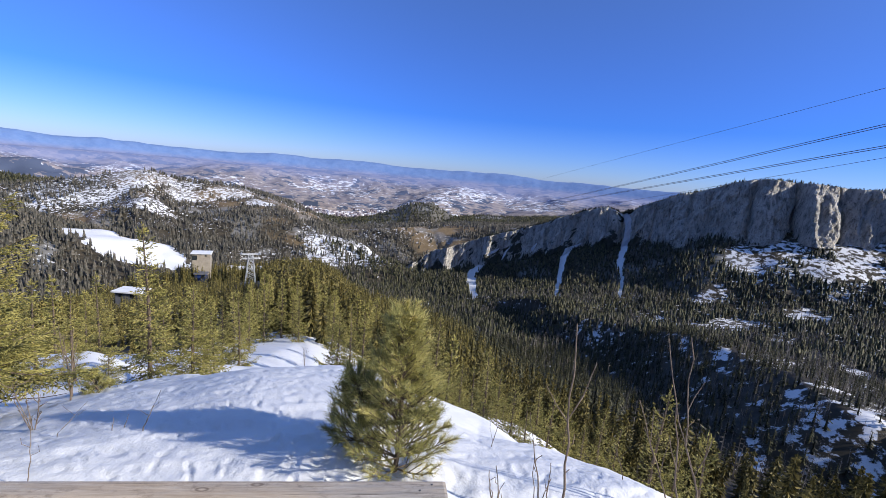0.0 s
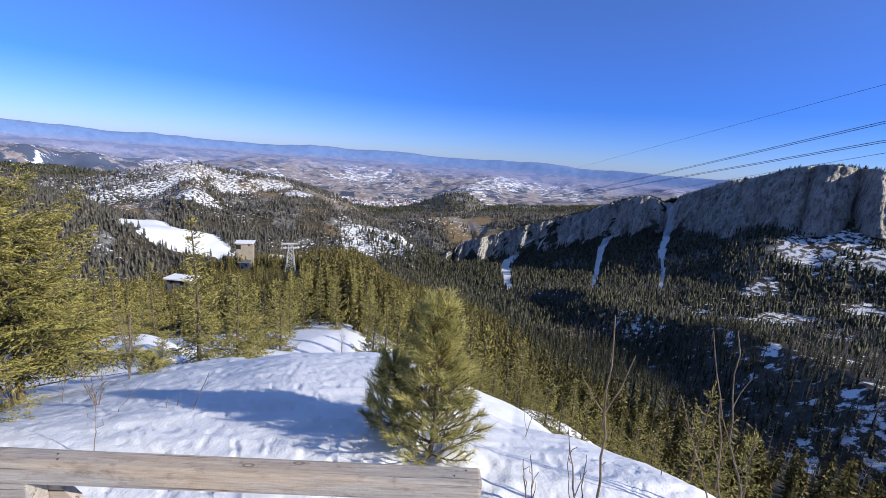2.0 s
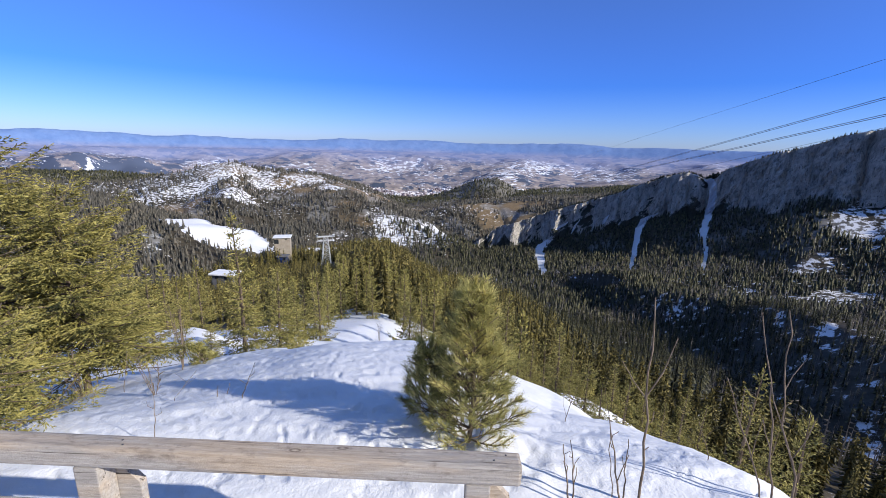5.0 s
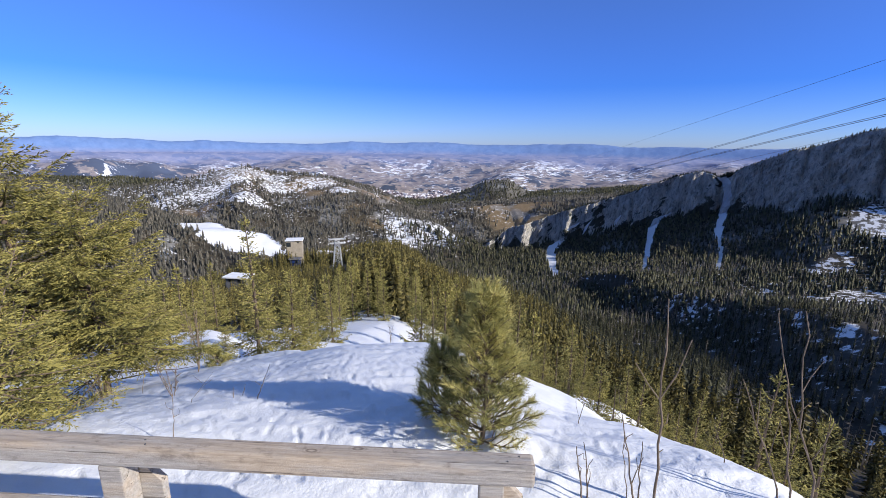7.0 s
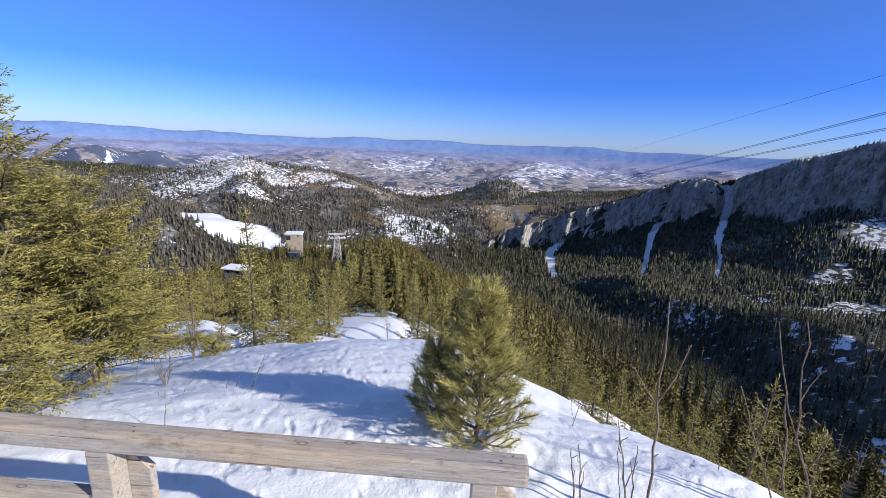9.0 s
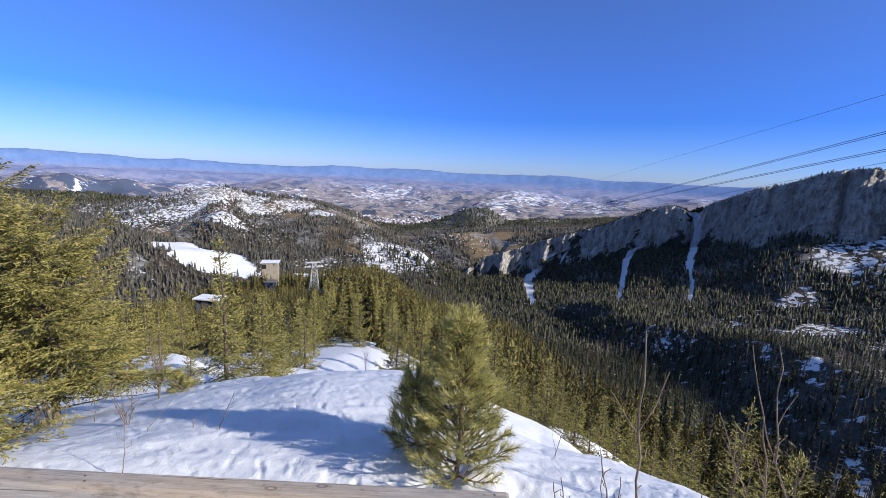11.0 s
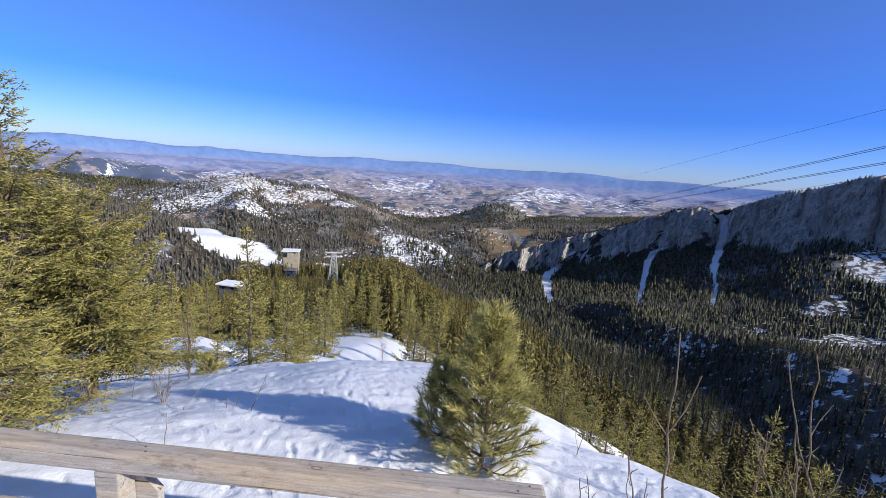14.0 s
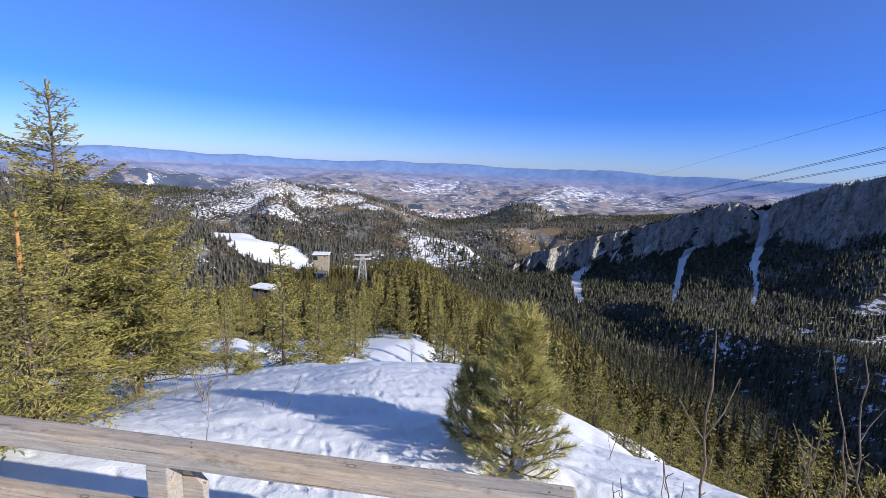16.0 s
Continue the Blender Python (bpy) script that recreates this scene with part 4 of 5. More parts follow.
def fingers(a, b, gap, length, radius, rng, loose=0.7):
    """Short needled shoots along each twig, as slim three-sided spindles, most of them to its two sides."""
    n = np.maximum((np.linalg.norm(b - a, axis=1) / gap).astype(int), 2)
    i = np.repeat(np.arange(len(a)), n)
    t = rng.random(len(i)) ** 0.85
    way = unit(b - a)[i]
    up = unit(np.array([[0, 0, 1.0]]) + rng.normal(size=(len(a), 3)) * 0.35)[i]
    side = unit(np.cross(way, up))
    nrm = np.cross(side, way)
    phi = rng.normal(size=len(i)) * loose
    lat = side * (np.sign(rng.random(len(i)) - 0.5) * np.cos(phi))[:, None] + nrm * np.sin(phi)[:, None]
    s = np.radians(14 + 34 * rng.random(len(i)) * (1.1 - t))[:, None]
    d = unit(way * np.cos(s) + lat * np.sin(s) + [0, 0, -0.10])
    p = a[i] + (b - a)[i] * t[:, None]
    l = (length * (0.6 + 0.8 * rng.random(len(i))))[:, None]
    u = unit(np.cross(d, rng.normal(size=d.shape)))
    w = np.cross(d, u)
    q = p + d * l * 0.4
    ring = [q + (u * math.cos(k * 2.0944) + w * math.sin(k * 2.0944)) * (radius * (0.7 + 0.6 * rng.random(len(i))))[:, None] for k in range(3)]
    verts = np.stack([p, *ring, p + d * l], 1).reshape(-1, 3)
    one = np.array([[0, 2, 1], [0, 3, 2], [0, 1, 3], [4, 1, 2], [4, 2, 3], [4, 3, 1]])
    return verts, (one[None] + (np.arange(len(i)) * 5)[:, None, None]).reshape(-1, 3)


def crown_mesh(name, wood, leaf, leaf_mat):
    """Twigs and needles as one mesh with two materials."""
    (wv, wf), (lv, lf) = wood, leaf
    me = mesh_of(name, np.concatenate([wv, lv]), [wf, lf + len(wv)], BARK, False)
    me.materials.append(leaf_mat)
    me.polygons.foreach_set("material_index", np.concatenate([np.zeros(len(wf), dtype=np.int32), np.ones(len(lf), dtype=np.int32)]))
    return me


def spruce(label, height_m, spread, seed, whorls, blade, gap, low=0.06, crown=0.8, lean=0.0, bare_low=0.0, group="", split=False, step=0.05, bare_top=False):
    """A spruce: trunk, whorls of limbs with side twigs in flat sprays, and needles; split: each limb is a part."""
    rng = np.random.default_rng(seed)
    inner = 0.14 if split else 0.10
    root = tagged(new("spruce"), label, "tree", group)
    k = np.linspace(0, 1, 9)
    wob = 0.012 * height_m * np.stack([np.sin(k * 5 + seed), np.cos(k * 4 + seed * 2)], -1) * k[:, None]
    axis = np.stack([wob[:, 0] + lean * k * height_m, wob[:, 1], k * height_m], -1)
    v, f = tubes([(axis, 0.015 * height_m * (1 - k) ** 0.9 + 0.004)], 8)
    part_mesh("trunk", mesh_of("trunk", v, f, BARK), root)
    made = []
    top = [axis[-1] + d for d in ([0, 0, 0.0], [0.03, 0.01, -0.05], [-0.02, 0.03, -0.06])]
    made.append(([], [axis[-2] * 0.45 + axis[-1] * 0.55] * 3, top))
    for w in range(whorls):
        u = (w + 0.3 * rng.random()) / whorls
        for j in range(5 if u < 0.75 else 4):
            h = low + (0.985 - low) * u ** 0.92 + rng.normal() * 0.007
            h = min(max(h, 0.02), 0.985)
            L = spread * ((1 - h) ** crown + 0.03) * (0.6 + 0.65 * rng.random())
            az = w * 2.39996 + j * 1.2566 + rng.normal() * 0.3
            start = np.array([np.interp(h, k, axis[:, c]) for c in range(3)])
            rise = radians(-20 + 58 * h + rng.normal() * 7)
            t = np.linspace(0, 1, 6)
            d = L * t * math.cos(rise)
            z = L * (t * math.sin(rise) + (0.20 if h < 0.6 else 0.10) * t ** 2 - 0.12 * t * (1 - t))
            pts = np.stack([start[0] + math.cos(az) * d, start[1] + math.sin(az) * d, start[2] + z], -1)
            wood, A, B = [(pts, (0.003 + 0.009 * L) * (1 - 0.85 * t))], [], []
            if not (h < bare_low and rng.random() < 0.75):
                A.extend(pts[:-1]), B.extend(pts[1:])
                nt = max(int(L / step), 3)
                for q in range(nt):
                    s = inner + (1 - inner) * (q + rng.random()) / nt
                    p = np.array([np.interp(s, t, pts[:, c]) for c in range(3)])
                    way = unit(np.array([np.interp(min(s + 0.1, 1), t, pts[:, c]) for c in range(3)]) - np.array([np.interp(s - 0.1, t, pts[:, c]) for c in range(3)]))
                    sidew = unit(np.cross(way, [0, 0, 1.0])) * (1 if q % 2 else -1)
                    l = (0.28 * L * (1 - s) + 0.05 + 0.05 * L) * (0.7 + 0.6 * rng.random())
                    dirn = unit(way * 0.75 + sidew * 0.8 + np.array([0, 0, rng.normal() * 0.16 - 0.18]))
                    A.append(p), B.append(p + dirn * l)
                    if l > 0.12:
                        for sg in (-1, 1):
                            A.append(p + dirn * l * 0.45)
                            B.append(p + dirn * l * 0.45 + unit(dirn * 0.8 + sg * unit(np.cross(dirn, [0, 0, 1.0])) * 0.7 + [0, 0, -0.22]) * l * 0.5)
            made.append((wood, A, B))
    if split:
        for wood, A, B in made[1:]:
            if A:
                me = crown_mesh("branch", tubes(wood, 4), fingers(np.array(A), np.array(B), gap, blade[0], blade[1], rng), SPRUCE)
            else:
                v, f = tubes(wood, 4)
                me = mesh_of("branch", v, f, BARK)
            part_mesh("branch", me, root)
        v, f = fingers(np.array(made[0][1]), np.array(made[0][2]), gap * 0.4, blade[0], blade[1], rng)
        part_mesh("leader_shoot", mesh_of("leader_shoot", v, f, SPRUCE, False), root)
        if bare_top:
            tip = np.stack([axis[-3], axis[-2], axis[-1]])
            v, f = tubes([(tip, np.array([0.020, 0.014, 0.006]))], 7)
            part_mesh("bare_leader", mesh_of("bare_leader", v, f, SHOOT), root, "bare orange-brown leader")
    else:
        wood = [p for m in made for p in m[0]]
        A, B = np.array([p for m in made for p in m[1]]), np.array([p for m in made for p in m[2]])
        lv, lf = fingers(A, B, gap, blade[0], blade[1], rng)
        part_mesh("crown", crown_mesh("crown", tubes(wood, 3), (lv, lf), SPRUCE), root)
    return root


def place(tree, bearing, far, turn=0.0, scale=1.0, sink=0.05, tilt=0.0):
    x, y, _ = at(bearing, far, 0)
    tree.matrix_world = pose(x, y, height_at(x, y) - sink, tilt, 0, turn) @ Matrix.Scale(scale, 4)
    return tree


big = spruce("tall olive-green spruce with a thin open top", 5.08, 1.8, 3, 28, (0.048, 0.0070), 0.0200, 0.05, 0.78, -0.02, 0.12, "", True, 0.042)
place(big, -45.6, 8.4, 20)
broad = spruce("broad spruce with a broken top beside the tall one", 3.3, 1.75, 8, 20, (0.048, 0.0070), 0.0190, 0.14, 0.55, 0.02, 0.24, "", True, 0.042)
place(broad, -41.0, 8.2, 75)
young = spruce("young yellow-green spruce close behind the railing", 1.95, 0.95, 12, 26, (0.032, 0.0046), 0.0140, 0.04, 0.9, 0, 0, "", True, 0.04, True)
place(young, -50.0, 4.7, 140)

# the groups on the knoll's rim, the tree line below it and the ones rising over its edge
kinds = [spruce("sunlit olive-green spruce at the rim of the snow", 3.0, 0.66, 31, 19, (0.056, 0.0090), 0.030, 0.02, 0.80, 0.0, 0.0, "spruces round the knoll", False, 0.045),
         spruce("slender sparse spruce at the rim of the snow", 3.4, 0.56, 37, 19, (0.056, 0.0090), 0.032, 0.04, 0.75, 0.01, 0.14, "spruces round the knoll", False, 0.045),
         spruce("dense yellow-green bushy spruce on the snow", 2.4, 0.80, 41, 20, (0.054, 0.0090), 0.026, 0.02, 0.65, 0.0, 0.0, "spruces round the knoll", False, 0.05),
         spruce("olive-green spruce at the edge of the wood", 3.0, 0.68, 51, 15, (0.09, 0.018), 0.075, 0.02, 0.85, 0.0, 0.0, "spruces at the edge of the wood", False, 0.085),
         spruce("slender spruce at the edge of the wood", 3.4, 0.60, 57, 15, (0.09, 0.018), 0.075, 0.04, 0.8, 0.01, 0.1, "spruces at the edge of the wood", False, 0.085)]
TREES = [  # kind, bearing, distance, height of its top
    (0, -24.9, 13.0, 0.3), (2, -20.5, 10.6, -0.72), (1, -31.6, 12.0, -1.0), (0, -34.5, 14.0, -1.2), (0, -29.4, 19.0, -2.4),
    (0, -15.4, 17.5, -2.9), (0, -17.3, 18.0, -3.3), (2, -28.7, 10.6, -1.95), (0, -37.5, 16.0, -1.0), (2, -18.2, 12.5, -2.4),
    (0, -8.2, 42.0, -10.2), (0, -12.5, 44.0, -8.8), (1, -10.4, 46.0, -10.0), (0, -3.8, 42.0, -10.2), (0, -14.4, 40.0, -9.0),
    (0, -6.2, 48.0, -10.6), (1, -1.4, 20.0, -4.4), (2, -3.0, 20.5, -4.9), (0, 0.4, 26.0, -6.0), (0, 10.9, 18.0, -3.9),
    (1, 9.2, 23.0, -6.3), (0, 18.3, 13.5, -3.3), (0, 14.7, 16.0, -5.0), (2, 22.4, 13.0, -4.2), (0, 27.7, 12.0, -3.7),
    (1, 24.5, 12.0, -4.1), (0, 46.2, 12.0, -3.4), (0, 32.2, 14.0, -5.4), (1, 41.0, 13.0, -3.0),
    (0, 36.5, 15.0, -5.6), (0, 20.2, 17.0, -5.6), (0, 29.8, 18.0, -6.6), (0, 5.0, 30.0, -8.0),
    (0, 43.5, 16.0, -6.0), (1, 34.4, 19.0, -7.2), (0, 12.8, 24.0, -7.0), (1, 16.5, 21.0, -7.2), (0, 25.8, 20.0, -7.4),
    (0, -20.5, 24.0, -4.6), (0, -23.5, 26.0, -5.0), (1, -33.0, 24.0, -3.6), (0, -36.0, 28.0, -4.5), (0, -25.0, 34.0, -7.0),
    (0, -16.0, 30.0, -6.6), (0, -39.5, 22.0, -2.8), (0, -18.6, 36.0, -8.6), (0, -30.5, 30.0, -6.0), (1, -14.2, 33.0, -7.6),
    (0, -20.9, 276.0, -69.2), (0, -20.1, 282.0, -70.4), (1, -19.3, 279.0, -69.8), (0, -18.5, 284.0, -70.0), (0, -17.6, 278.0, -68.6)]
rng = random.Random(7)
for n in range(38):
    far = rng.uniform(44, 72)
    bearing = rng.uniform(-15, 14)
    x, y, _ = at(bearing, far, 0)
    TREES.append((rng.choice((0, 0, 1)), bearing, far, height_at(x, y) + rng.uniform(5.0, 8.5)))
# from some way off the coarser trees serve
TREES = [((3, 4, 3)[k] if far > 21 else k, bearing, far, top) for k, bearing, far, top in TREES]
NOMINAL = (3.0, 3.4, 2.4, 3.0, 3.4)
used = set()
for n, (kind, bearing, far, top) in enumerate(TREES):
    x, y, _ = at(bearing, far, 0)
    ground_z = height_at(x, y)
    size = max(top - ground_z + 0.1, 0.7) / NOMINAL[kind]
    m = pose(x, y, ground_z - 0.1, 0, 0, n * 67.0) @ Matrix.Diagonal((min(size, size ** 0.7), min(size, size ** 0.7), size, 1))
    if kind in used:
        copy_thing(kinds[kind], m)
    else:
        used.add(kind)
first = {k: next(i for i, t in enumerate(TREES) if t[0] == k) for k in range(5)}
for k, i in first.items():
    _, bearing, far, top = TREES[i]
    x, y, _ = at(bearing, far, 0)
    ground_z = height_at(x, y)
    size = max(top - ground_z + 0.1, 0.7) / NOMINAL[k]
    kinds[k].matrix_world = pose(x, y, ground_z - 0.1, 0, 0, i * 67.0) @ Matrix.Diagonal((min(size, size ** 0.7), min(size, size ** 0.7), size, 1))


def stone_pine(label, height_m, spread, seed, whorls, bearing_bias=0.0):
    """A young stone pine: whorls of upswept branches that end in brushes of long needles."""
    rng = np.random.default_rng(seed)
    root = tagged(new("stone_pine"), label, "tree")
    k = np.linspace(0, 1, 8)
    axis = np.stack([0.02 * np.sin(k * 6), 0.015 * np.cos(k * 5) - 0.015, k * height_m * 0.93], -1)
    v, f = tubes([(axis, 0.017 * (1 - k) + 0.005)], 8)
    part_mesh("trunk", mesh_of("trunk", v, f, BARK), root)
    v, f = needles(np.array([axis[-2]]), np.array([axis[-1] + [0, 0, 0.05 * height_m]]), 0.0006, 0.06, 0.0034, 35, rng)
    part_mesh("leader_shoot", mesh_of("leader_shoot", v, f, PINE, False), root)
    for w in range(whorls):
        h = 0.07 + 0.88 * w / whorls
        for j in range(6):
            az = j * 1.05 + w * 0.7 + rng.normal() * 0.25
            L = spread * (0.09 + 0.91 * (1 - h) ** 1.25) * (0.75 + 0.4 * rng.random()) * min(1, 0.85 + 2.5 * h)
            rise = radians(4 + 50 * h + rng.normal() * 10)
            t = np.linspace(0, 1, 6)
            d = L * t * math.cos(rise)
            z = L * (t * math.sin(rise) + 0.28 * t ** 2 - 0.08)
            start = np.array([np.interp(h, k, axis[:, c]) for c in range(3)])
            pts = np.stack([start[0] + math.cos(az) * d, start[1] + math.sin(az) * d, start[2] + z], -1)
            wood = [(pts, 0.0075 * (1 - 0.6 * t))]
            A, B = [pts[-1] * 0.55 + pts[-2] * 0.45], [pts[-1] + unit(pts[-1] - pts[-2]) * 0.03]
            for q in range(8):
                s = 0.15 + 0.8 * (q + rng.random() * 0.7) / 8
                p = np.array([np.interp(s, t, pts[:, c]) for c in range(3)])
                way = unit(pts[-1] - pts[1])
                sidew = unit(np.cross(way, [0, 0, 1.0])) * (1 if q % 2 else -1)
                dirn = unit(way * 0.8 + sidew * (0.45 + 0.4 * rng.random()) + np.array([0, 0, 0.35 + rng.normal() * 0.2]))
                l = 0.09 + 0.09 * rng.random()
                wood.append((np.stack([p, p + dirn * l * 0.5, p + dirn * l]), np.array([0.004, 0.0035, 0.003])))
                A.append(p + dirn * l * 0.35), B.append(p + dirn * l * 1.05)
            leaf = needles(np.array(A), np.array(B), 0.0018, 0.074, 0.0034, 40, rng)
            part_mesh("branch", crown_mesh("branch", tubes(wood, 5), leaf, PINE), root)
    return root


bush = stone_pine("young stone pine with long bright green needles in the snow", 1.43, 0.49, 5, 12)
place(bush, 6.3, 2.98, 10, 1.0, 0.03)
side_bush = stone_pine("small dark stone pine sapling beside the larger one", 0.74, 0.25, 9, 5)
place(side_bush, 0.3, 3.3, 40, 1.0, 0.03)
sapling = stone_pine("leaning pine sapling at the rim of the snow", 0.8, 0.3, 15, 4)
place(sapling, -29.5, 8.6, 0, 0.8, 0.1, 18)


# ---- dry stalks ----
def stalk(label, base, tip, radius, twigs, seed, bend=0.06):
    """A bare stalk from its foot to its tip; twigs: (how far up, dx, dy, dz)."""
    rng = np.random.default_rng(seed)
    b = Vector(base)
    way = Vector(tip) - b
    root = tagged(new("dry_stalk"), label, "stalk", "dry stalks in the snow")
    root.location = b
    t = np.linspace(0, 1, 10)
    w = np.array(way)
    off = np.cumsum(rng.normal(size=(10, 3)) * bend * 0.18 * way.length, axis=0)
    off = (off - off[0]) - t[:, None] * (off[-1] - off[0])
    pts = w[None] * t[:, None] + off * [1, 1, 0.1]
    pts[0, 2] -= 0.15
    v, f = tubes([(pts, radius * (1 - 0.6 * t))], 7)
    part_mesh("stem", mesh_of("stem", v, f, TWIG), root)
    for s, dx, dy, dz in twigs:
        p = np.array([np.interp(s, t, pts[:, c]) for c in range(3)])
        q = p + [dx, dy, dz]
        mid = (p + q) / 2 + rng.normal(size=3) * 0.012
        v, f = tubes([(np.stack([p, mid, q]), radius * np.array([0.5, 0.4, 0.28]))], 6)
        part_mesh("side_twig", mesh_of("side_twig", v, f, TWIG), root)
    return root


def foot(bearing, far):
    x, y, _ = at(bearing, far, 0)
    return (x, y, height_at(x, y))


STALKS = [  # foot bearing, distance, tip bearing, tip height, radius, side twigs
    (31.0, 2.7, 29.1, 1.45, 0.0092, ((0.55, -0.17, 0.02, 0.24), (0.56, 0.135, 0.0, 0.39), (0.42, 0.03, 0, 0.10), (0.30, 0.03, 0, 0.02))),
    (22.0, 2.5, 20.2, 0.46, 0.0065, ((0.5, -0.03, 0, 0.10), (0.75, 0.03, 0, 0.06))),
    (22.5, 2.6, 21.1, 0.43, 0.0060, ((0.4, 0.03, 0, 0.14), (0.7, -0.02, 0, 0.05))),
    (22.2, 2.55, 22.3, 0.28, 0.0050, ()),
    (28.9, 2.6, 25.8, 0.66, 0.0072, ((0.35, 0.05, 0, 0.20), (0.7, -0.03, 0, 0.05), (0.8, 0.04, 0, 0.05))),
    (29.0, 2.7, 28.5, 0.48, 0.0058, ((0.5, -0.03, 0, 0.1),)),
    (27.7, 2.7, 24.8, 0.80, 0.0036, ((0.7, 0.03, 0, 0.06),)),
    (44.6, 3.3, 39.8, 1.30, 0.007, ((0.45, 0.10, 0, 0.16), (0.3, -0.06, 0.05, 0.22))),
    (46.3, 3.3, 42.0, 1.35, 0.0075, ((0.62, 0.09, 0, 0.22), (0.45, -0.12, 0.02, 0.30), (0.3, 0.09, 0, 0.30), (0.25, -0.10, 0, 0.2))),
    (43.7, 3.3, 37.9, 0.80, 0.006, ((0.5, -0.10, 0.04, 0.22), (0.6, 0.0, 0.03, 0.26), (0.35, 0.02, 0, 0.3))),
    (37.8, 3.6, 36.0, 0.24, 0.004, ((0.4, 0.03, 0, 0.12),)),
    (20.0, 3.9, 21.2, 0.10, 0.004, ((0.5, -0.04, 0, 0.22), (0.15, -0.06, 0, 0.3))),
    (-35.8, 3.6, -35.1, 0.48, 0.0035, ((0.5, 0.05, 0, 0.08), (0.6, -0.05, 0, 0.07))),
    (-25.8, 4.2, -23.7, 0.17, 0.005, ((0.6, 0.06, 0, 0.12), (0.4, -0.07, 0, 0.05))),
    (-28.5, 4.4, -28.3, -0.18, 0.004, ()), (-27.4, 4.4, -26.9, -0.22, 0.004, ()),
    (-33.5, 4.6, -30.5, 0.0, 0.003, ((0.4, 0.12, 0.05, 0.1), (0.6, -0.1, 0, 0.1))),
    (-32.1, 8.0, -31.4, -0.5, 0.012, ((0.35, 0.10, 0, 0.32), (0.5, -0.12, 0, 0.30), (0.6, 0.08, 0, 0.25), (0.25, -0.15, 0, 0.2))),
    (-38.0, 6.0, -37.0, -0.2, 0.004, ((0.5, 0.08, 0, 0.1),)), (-41.0, 5.6, -39.0, -0.1, 0.004, ((0.5, -0.08, 0, 0.1),))]
for n, (b0, far, b1, top, radius, twigs) in enumerate(STALKS):
    base = foot(b0, far)
    x, y, _ = at(b1, far, 0)
    stalk("bare brown dry stalk standing in the snow", base, (x, y, max(top, base[2] + 0.12)), radius, twigs, 200 + n)


def bare_shrub(label, bearing, far, tall, stems, seed):
    rng = np.random.default_rng(seed)
    x, y, _ = at(bearing, far, 0)
    root = tagged(new("bare_shrub"), label, "shrub")
    root.location = (x, y, height_at(x, y) - 0.05)
    for k in range(stems):
        az, out = rng.random() * 6.28, rng.random() * 0.30 + 0.05
        L = tall * (0.6 + 0.4 * rng.random())
        t = np.linspace(0, 1, 7)
        wob = np.cumsum(rng.normal(size=(7, 2)), axis=0) * 0.02 * L
        pts = np.stack([math.cos(az) * out * t * L + wob[:, 0] * t, math.sin(az) * out * t * L + wob[:, 1] * t, L * t], -1)
        paths = [(pts, 0.010 * tall / 2 * (1 - 0.8 * t) + 0.0015)]
        for q in range(9):
            s = 0.3 + 0.65 * rng.random()
            p = np.array([np.interp(s, t, pts[:, c]) for c in range(3)])
            d = unit(np.array([rng.normal(), rng.normal(), 1.2])) * L * 0.28 * rng.random()
            paths.append((np.stack([p, p + d * 0.5 + rng.normal(size=3) * 0.01, p + d]), np.array([0.004, 0.003, 0.0015])))
        v, f = tubes(paths, 5)
        part_mesh("stem", mesh_of("stem", v, f, TWIG), root)
    return root


bare_shrub("leafless grey-brown shrub beside the spruces", -50.5, 6.8, 2.7, 8, 301)
bare_shrub("leafless shrub in front of the spruces", -31.9, 8.6, 1.3, 4, 302)
bare_shrub("small leafless shrub on the snow path", -7.3, 29.0, 1.5, 6, 303)
bare_shrub("thin leafless shrub in the snow", -35.0, 5.2, 0.55, 5, 304)
bare_shrub("leafless twiggy shrub under the broad spruce", -41.5, 7.4, 0.8, 7, 305)


# ---- cableway ----
def build_cables():
    a, b = Vector(at(58, 55, 0)), Vector(at(15, 600, 0))
    t = np.linspace(-0.12, 1.35, 60)
    for z0, zh, z1, dx in ((14.5, -5.3, -26.5, 0), (11.3, -21.6, -52.0, 0), (11.14, -21.8, -52.3, 0.2), (9.15, -24.0, -60.4, 0), (9.0, -24.2, -60.7, 0.2),
                           (8.1, -30.5, -70.0, 0)):
        c = 2 * (z0 + z1 - 2 * zh)
        z = z0 + (z1 - z0 - c) * t + c * t * t
        thin = 0.022 if z0 in (14.5, 8.1) else 0.036
        v, f = tubes([(np.stack([a.x + (b.x - a.x) * t + dx, a.y + (b.y - a.y) * t, z], -1), np.full(60, thin))], 6)
        tagged(new("cable", mesh_of("cable", v, f, CABLE)), "dark steel rope of the aerial cableway" if thin > 0.03 else "thin steel rope of the aerial cableway",
               "cable", "cableway ropes")


build_cables()


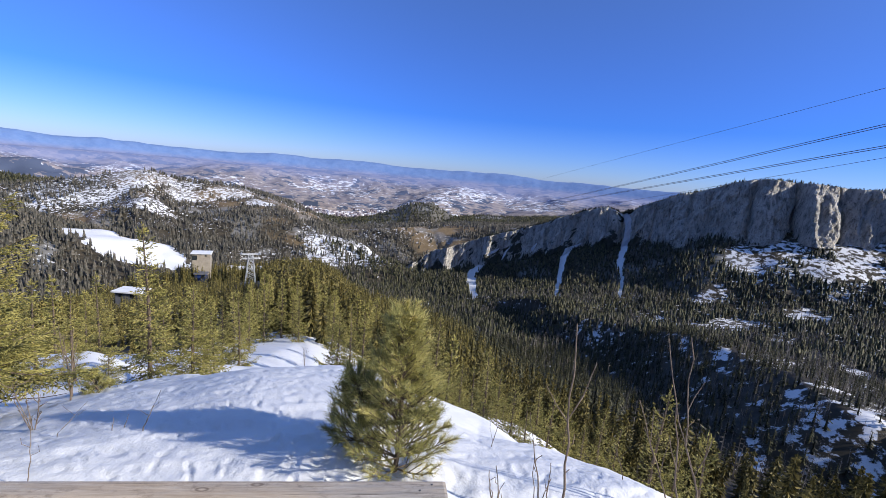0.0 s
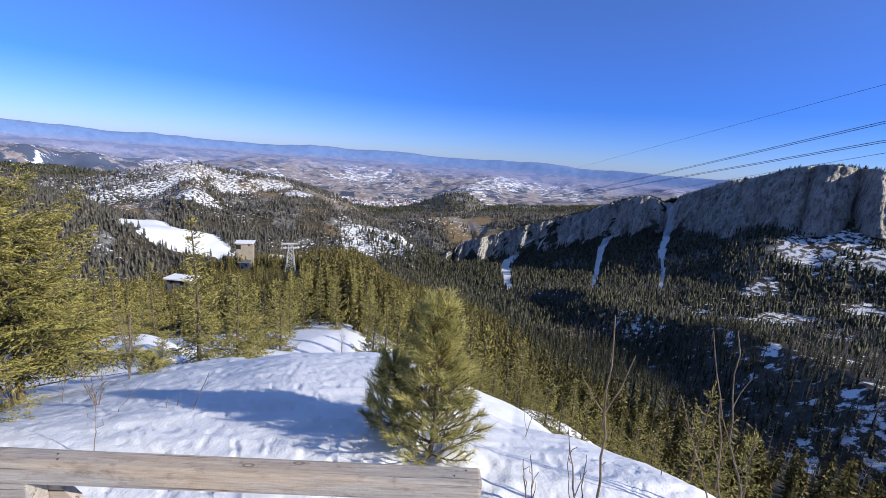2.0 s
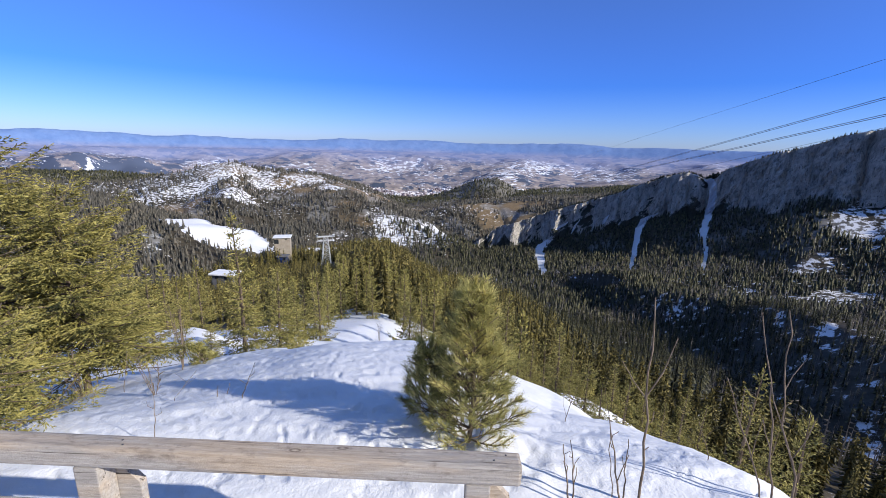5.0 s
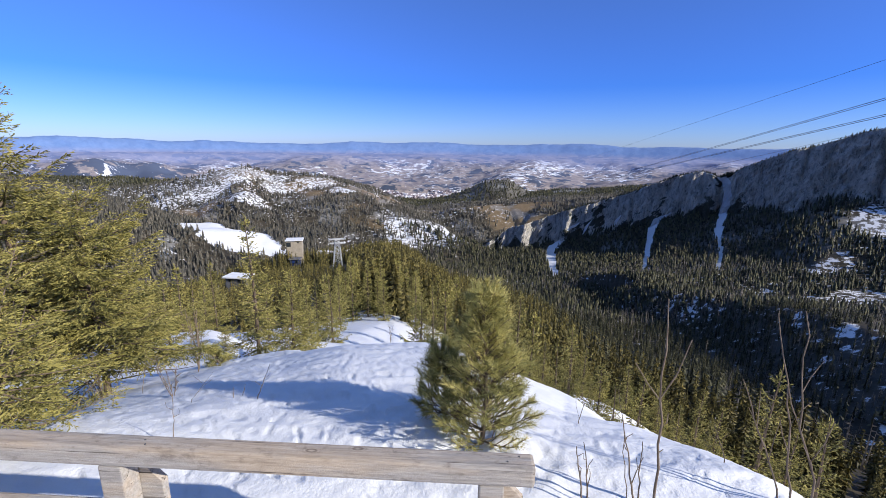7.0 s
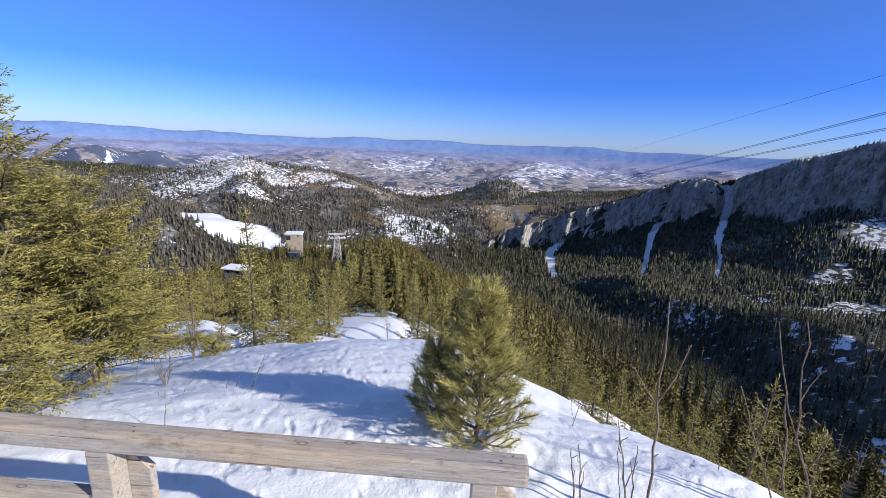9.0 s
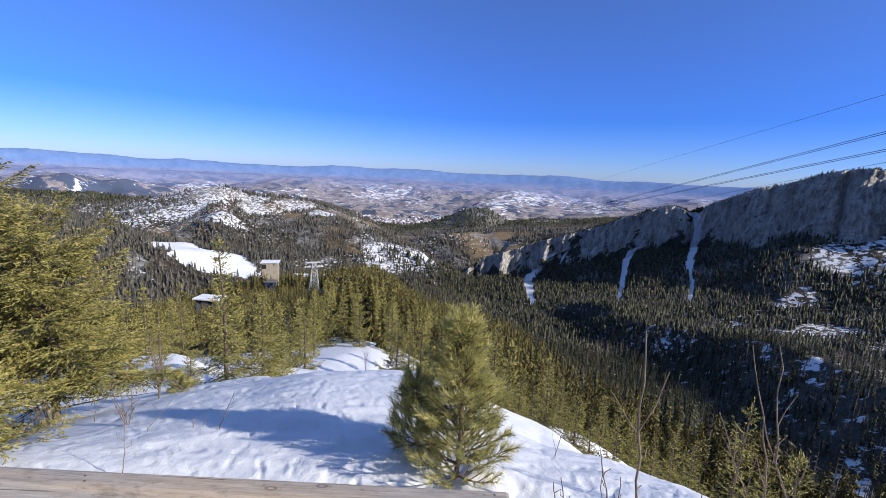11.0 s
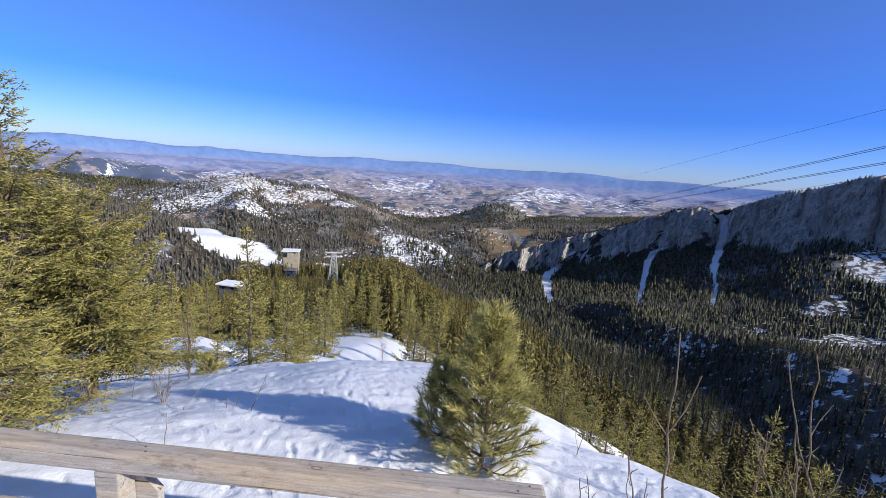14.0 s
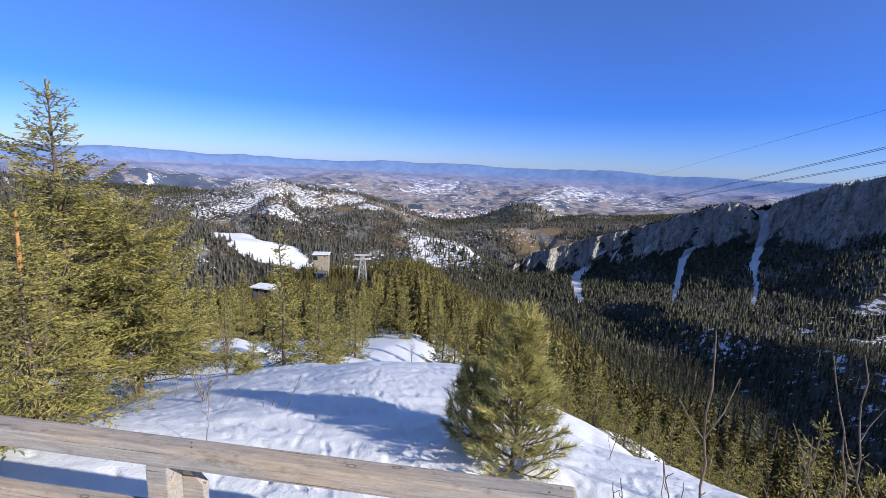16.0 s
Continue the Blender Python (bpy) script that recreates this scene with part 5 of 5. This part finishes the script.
def build_pylon():
    x, y, _ = at(-14.2, 255, 0)
    z = height_at(x, y)
    tall = -52.5 - z
    root = tagged(new("cableway_pylon"), "grey steel lattice pylon of the cableway above the wood", "pylon")
    root.matrix_world = pose(x, y, z - 0.5, 0, 0, 20)
    corners = [(-1, -1), (1, -1), (1, 1), (-1, 1)]

    def wide(h):
        return 2.6 - 1.5 * h / tall
    for sx, sy in corners:
        v, f = tubes([([(sx * wide(0), sy * wide(0), 0), (sx * wide(tall), sy * wide(tall), tall)], [0.24, 0.2])], 6)
        part_mesh("leg", mesh_of("leg", v, f, STEEL), root)
    levels = np.linspace(0, tall, 8)
    for lo, hi in zip(levels[:-1], levels[1:]):
        for k in range(4):
            p, q = corners[k], corners[(k + 1) % 4]
            for s, e in ((p, q), (q, p)):
                v, f = tubes([([(s[0] * wide(lo), s[1] * wide(lo), lo), (e[0] * wide(hi), e[1] * wide(hi), hi)], [0.10, 0.10])], 5)
                part_mesh("brace", mesh_of("brace", v, f, STEEL), root)
    for h, half in ((tall, 5.2), (tall - 2.4, 4.2)):
        for off in (-0.7, 0.7):
            bm = bmesh.new()
            box(bm, -half, off - 0.2, h - 0.3, half, off + 0.2, h + 0.3, 0.03)
            part("cross_arm", bm, STEEL, root)
    for sx in (-4.6, 4.6):
        bm = bmesh.new()
        box(bm, sx - 0.3, -1.6, tall + 0.2, sx + 0.3, 1.6, tall + 0.7, 0.1)
        part("rope_saddle", bm, STEEL, root)


build_pylon()

WALL = plain_material("pale_render", (0.28, 0.24, 0.19), (0.40, 0.35, 0.28), 0.5, 0.9)
ROOF = plain_material("snowy_roof", (0.70, 0.71, 0.74), (0.84, 0.84, 0.86), 0.4, 0.8)
SLATE = plain_material("dark_roof", (0.10, 0.10, 0.11), (0.17, 0.17, 0.18), 0.6, 0.8)
BLUE = plain_material("blue_cladding", (0.015, 0.035, 0.13), (0.025, 0.055, 0.19), 0.5, 0.6)
GLASS = plain_material("dark_window", (0.02, 0.025, 0.03), (0.04, 0.045, 0.05), 0.5, 0.15)


def building(label, bearing, far, top, size, turn, wall, roof, windows):
    """A flat-roofed mountain building: walls, an overhanging roof, windows with frames."""
    x, y, _ = at(bearing, far, 0)
    z = height_at(x, y)
    w, d = size
    h = top - z
    root = tagged(new("building"), label, "building")
    root.matrix_world = pose(x, y, z - 1, 0, 0, turn)
    h += 1
    bm = bmesh.new()
    box(bm, -w / 2, -d / 2, 0, w / 2, d / 2, h - 0.5, 0.05)
    part("wall", bm, wall, root)
    bm = bmesh.new()
    box(bm, -w / 2 - 0.8, -d / 2 - 0.8, h - 0.5, w / 2 + 0.8, d / 2 + 0.8, h, 0.08)
    part("roof", bm, roof, root)
    for wx, wz, ww, wh in windows:
        bm = bmesh.new()
        box(bm, wx - ww / 2, -d / 2 - 0.06, h - wz - wh, wx + ww / 2, -d / 2 + 0.05, h - wz, 0.02)
        part("window", bm, GLASS, root, "dark window")


building("pale stone cableway station with a flat roof in the wood", -19.5, 305, -62.4, (10, 8), 12, WALL, ROOF,
         [(-3.6, 1.4, 2.8, 3.0), (2.6, 1.2, 0.9, 0.8)])
building("dark blue shed below the cableway station", -19.6, 288, -71.5, (5.5, 5), 5, BLUE, SLATE, [(1.2, 1.2, 1.6, 1.6)])
building("low hut with a snow-covered roof among the spruces", -26.4, 165, -44.6, (7.5, 4.5), -8, SLATE, ROOF, [(-2, 1.0, 1.2, 1.0), (1.5, 1.0, 1.2, 1.0)])
building("long low hall with a snowy roof behind the pylon", -14.9, 320, -76.5, (20, 8), 4, WALL, ROOF, [(-6, 1.0, 1.6, 1.2), (0, 1.0, 1.6, 1.2), (6, 1.0, 1.6, 1.2)])
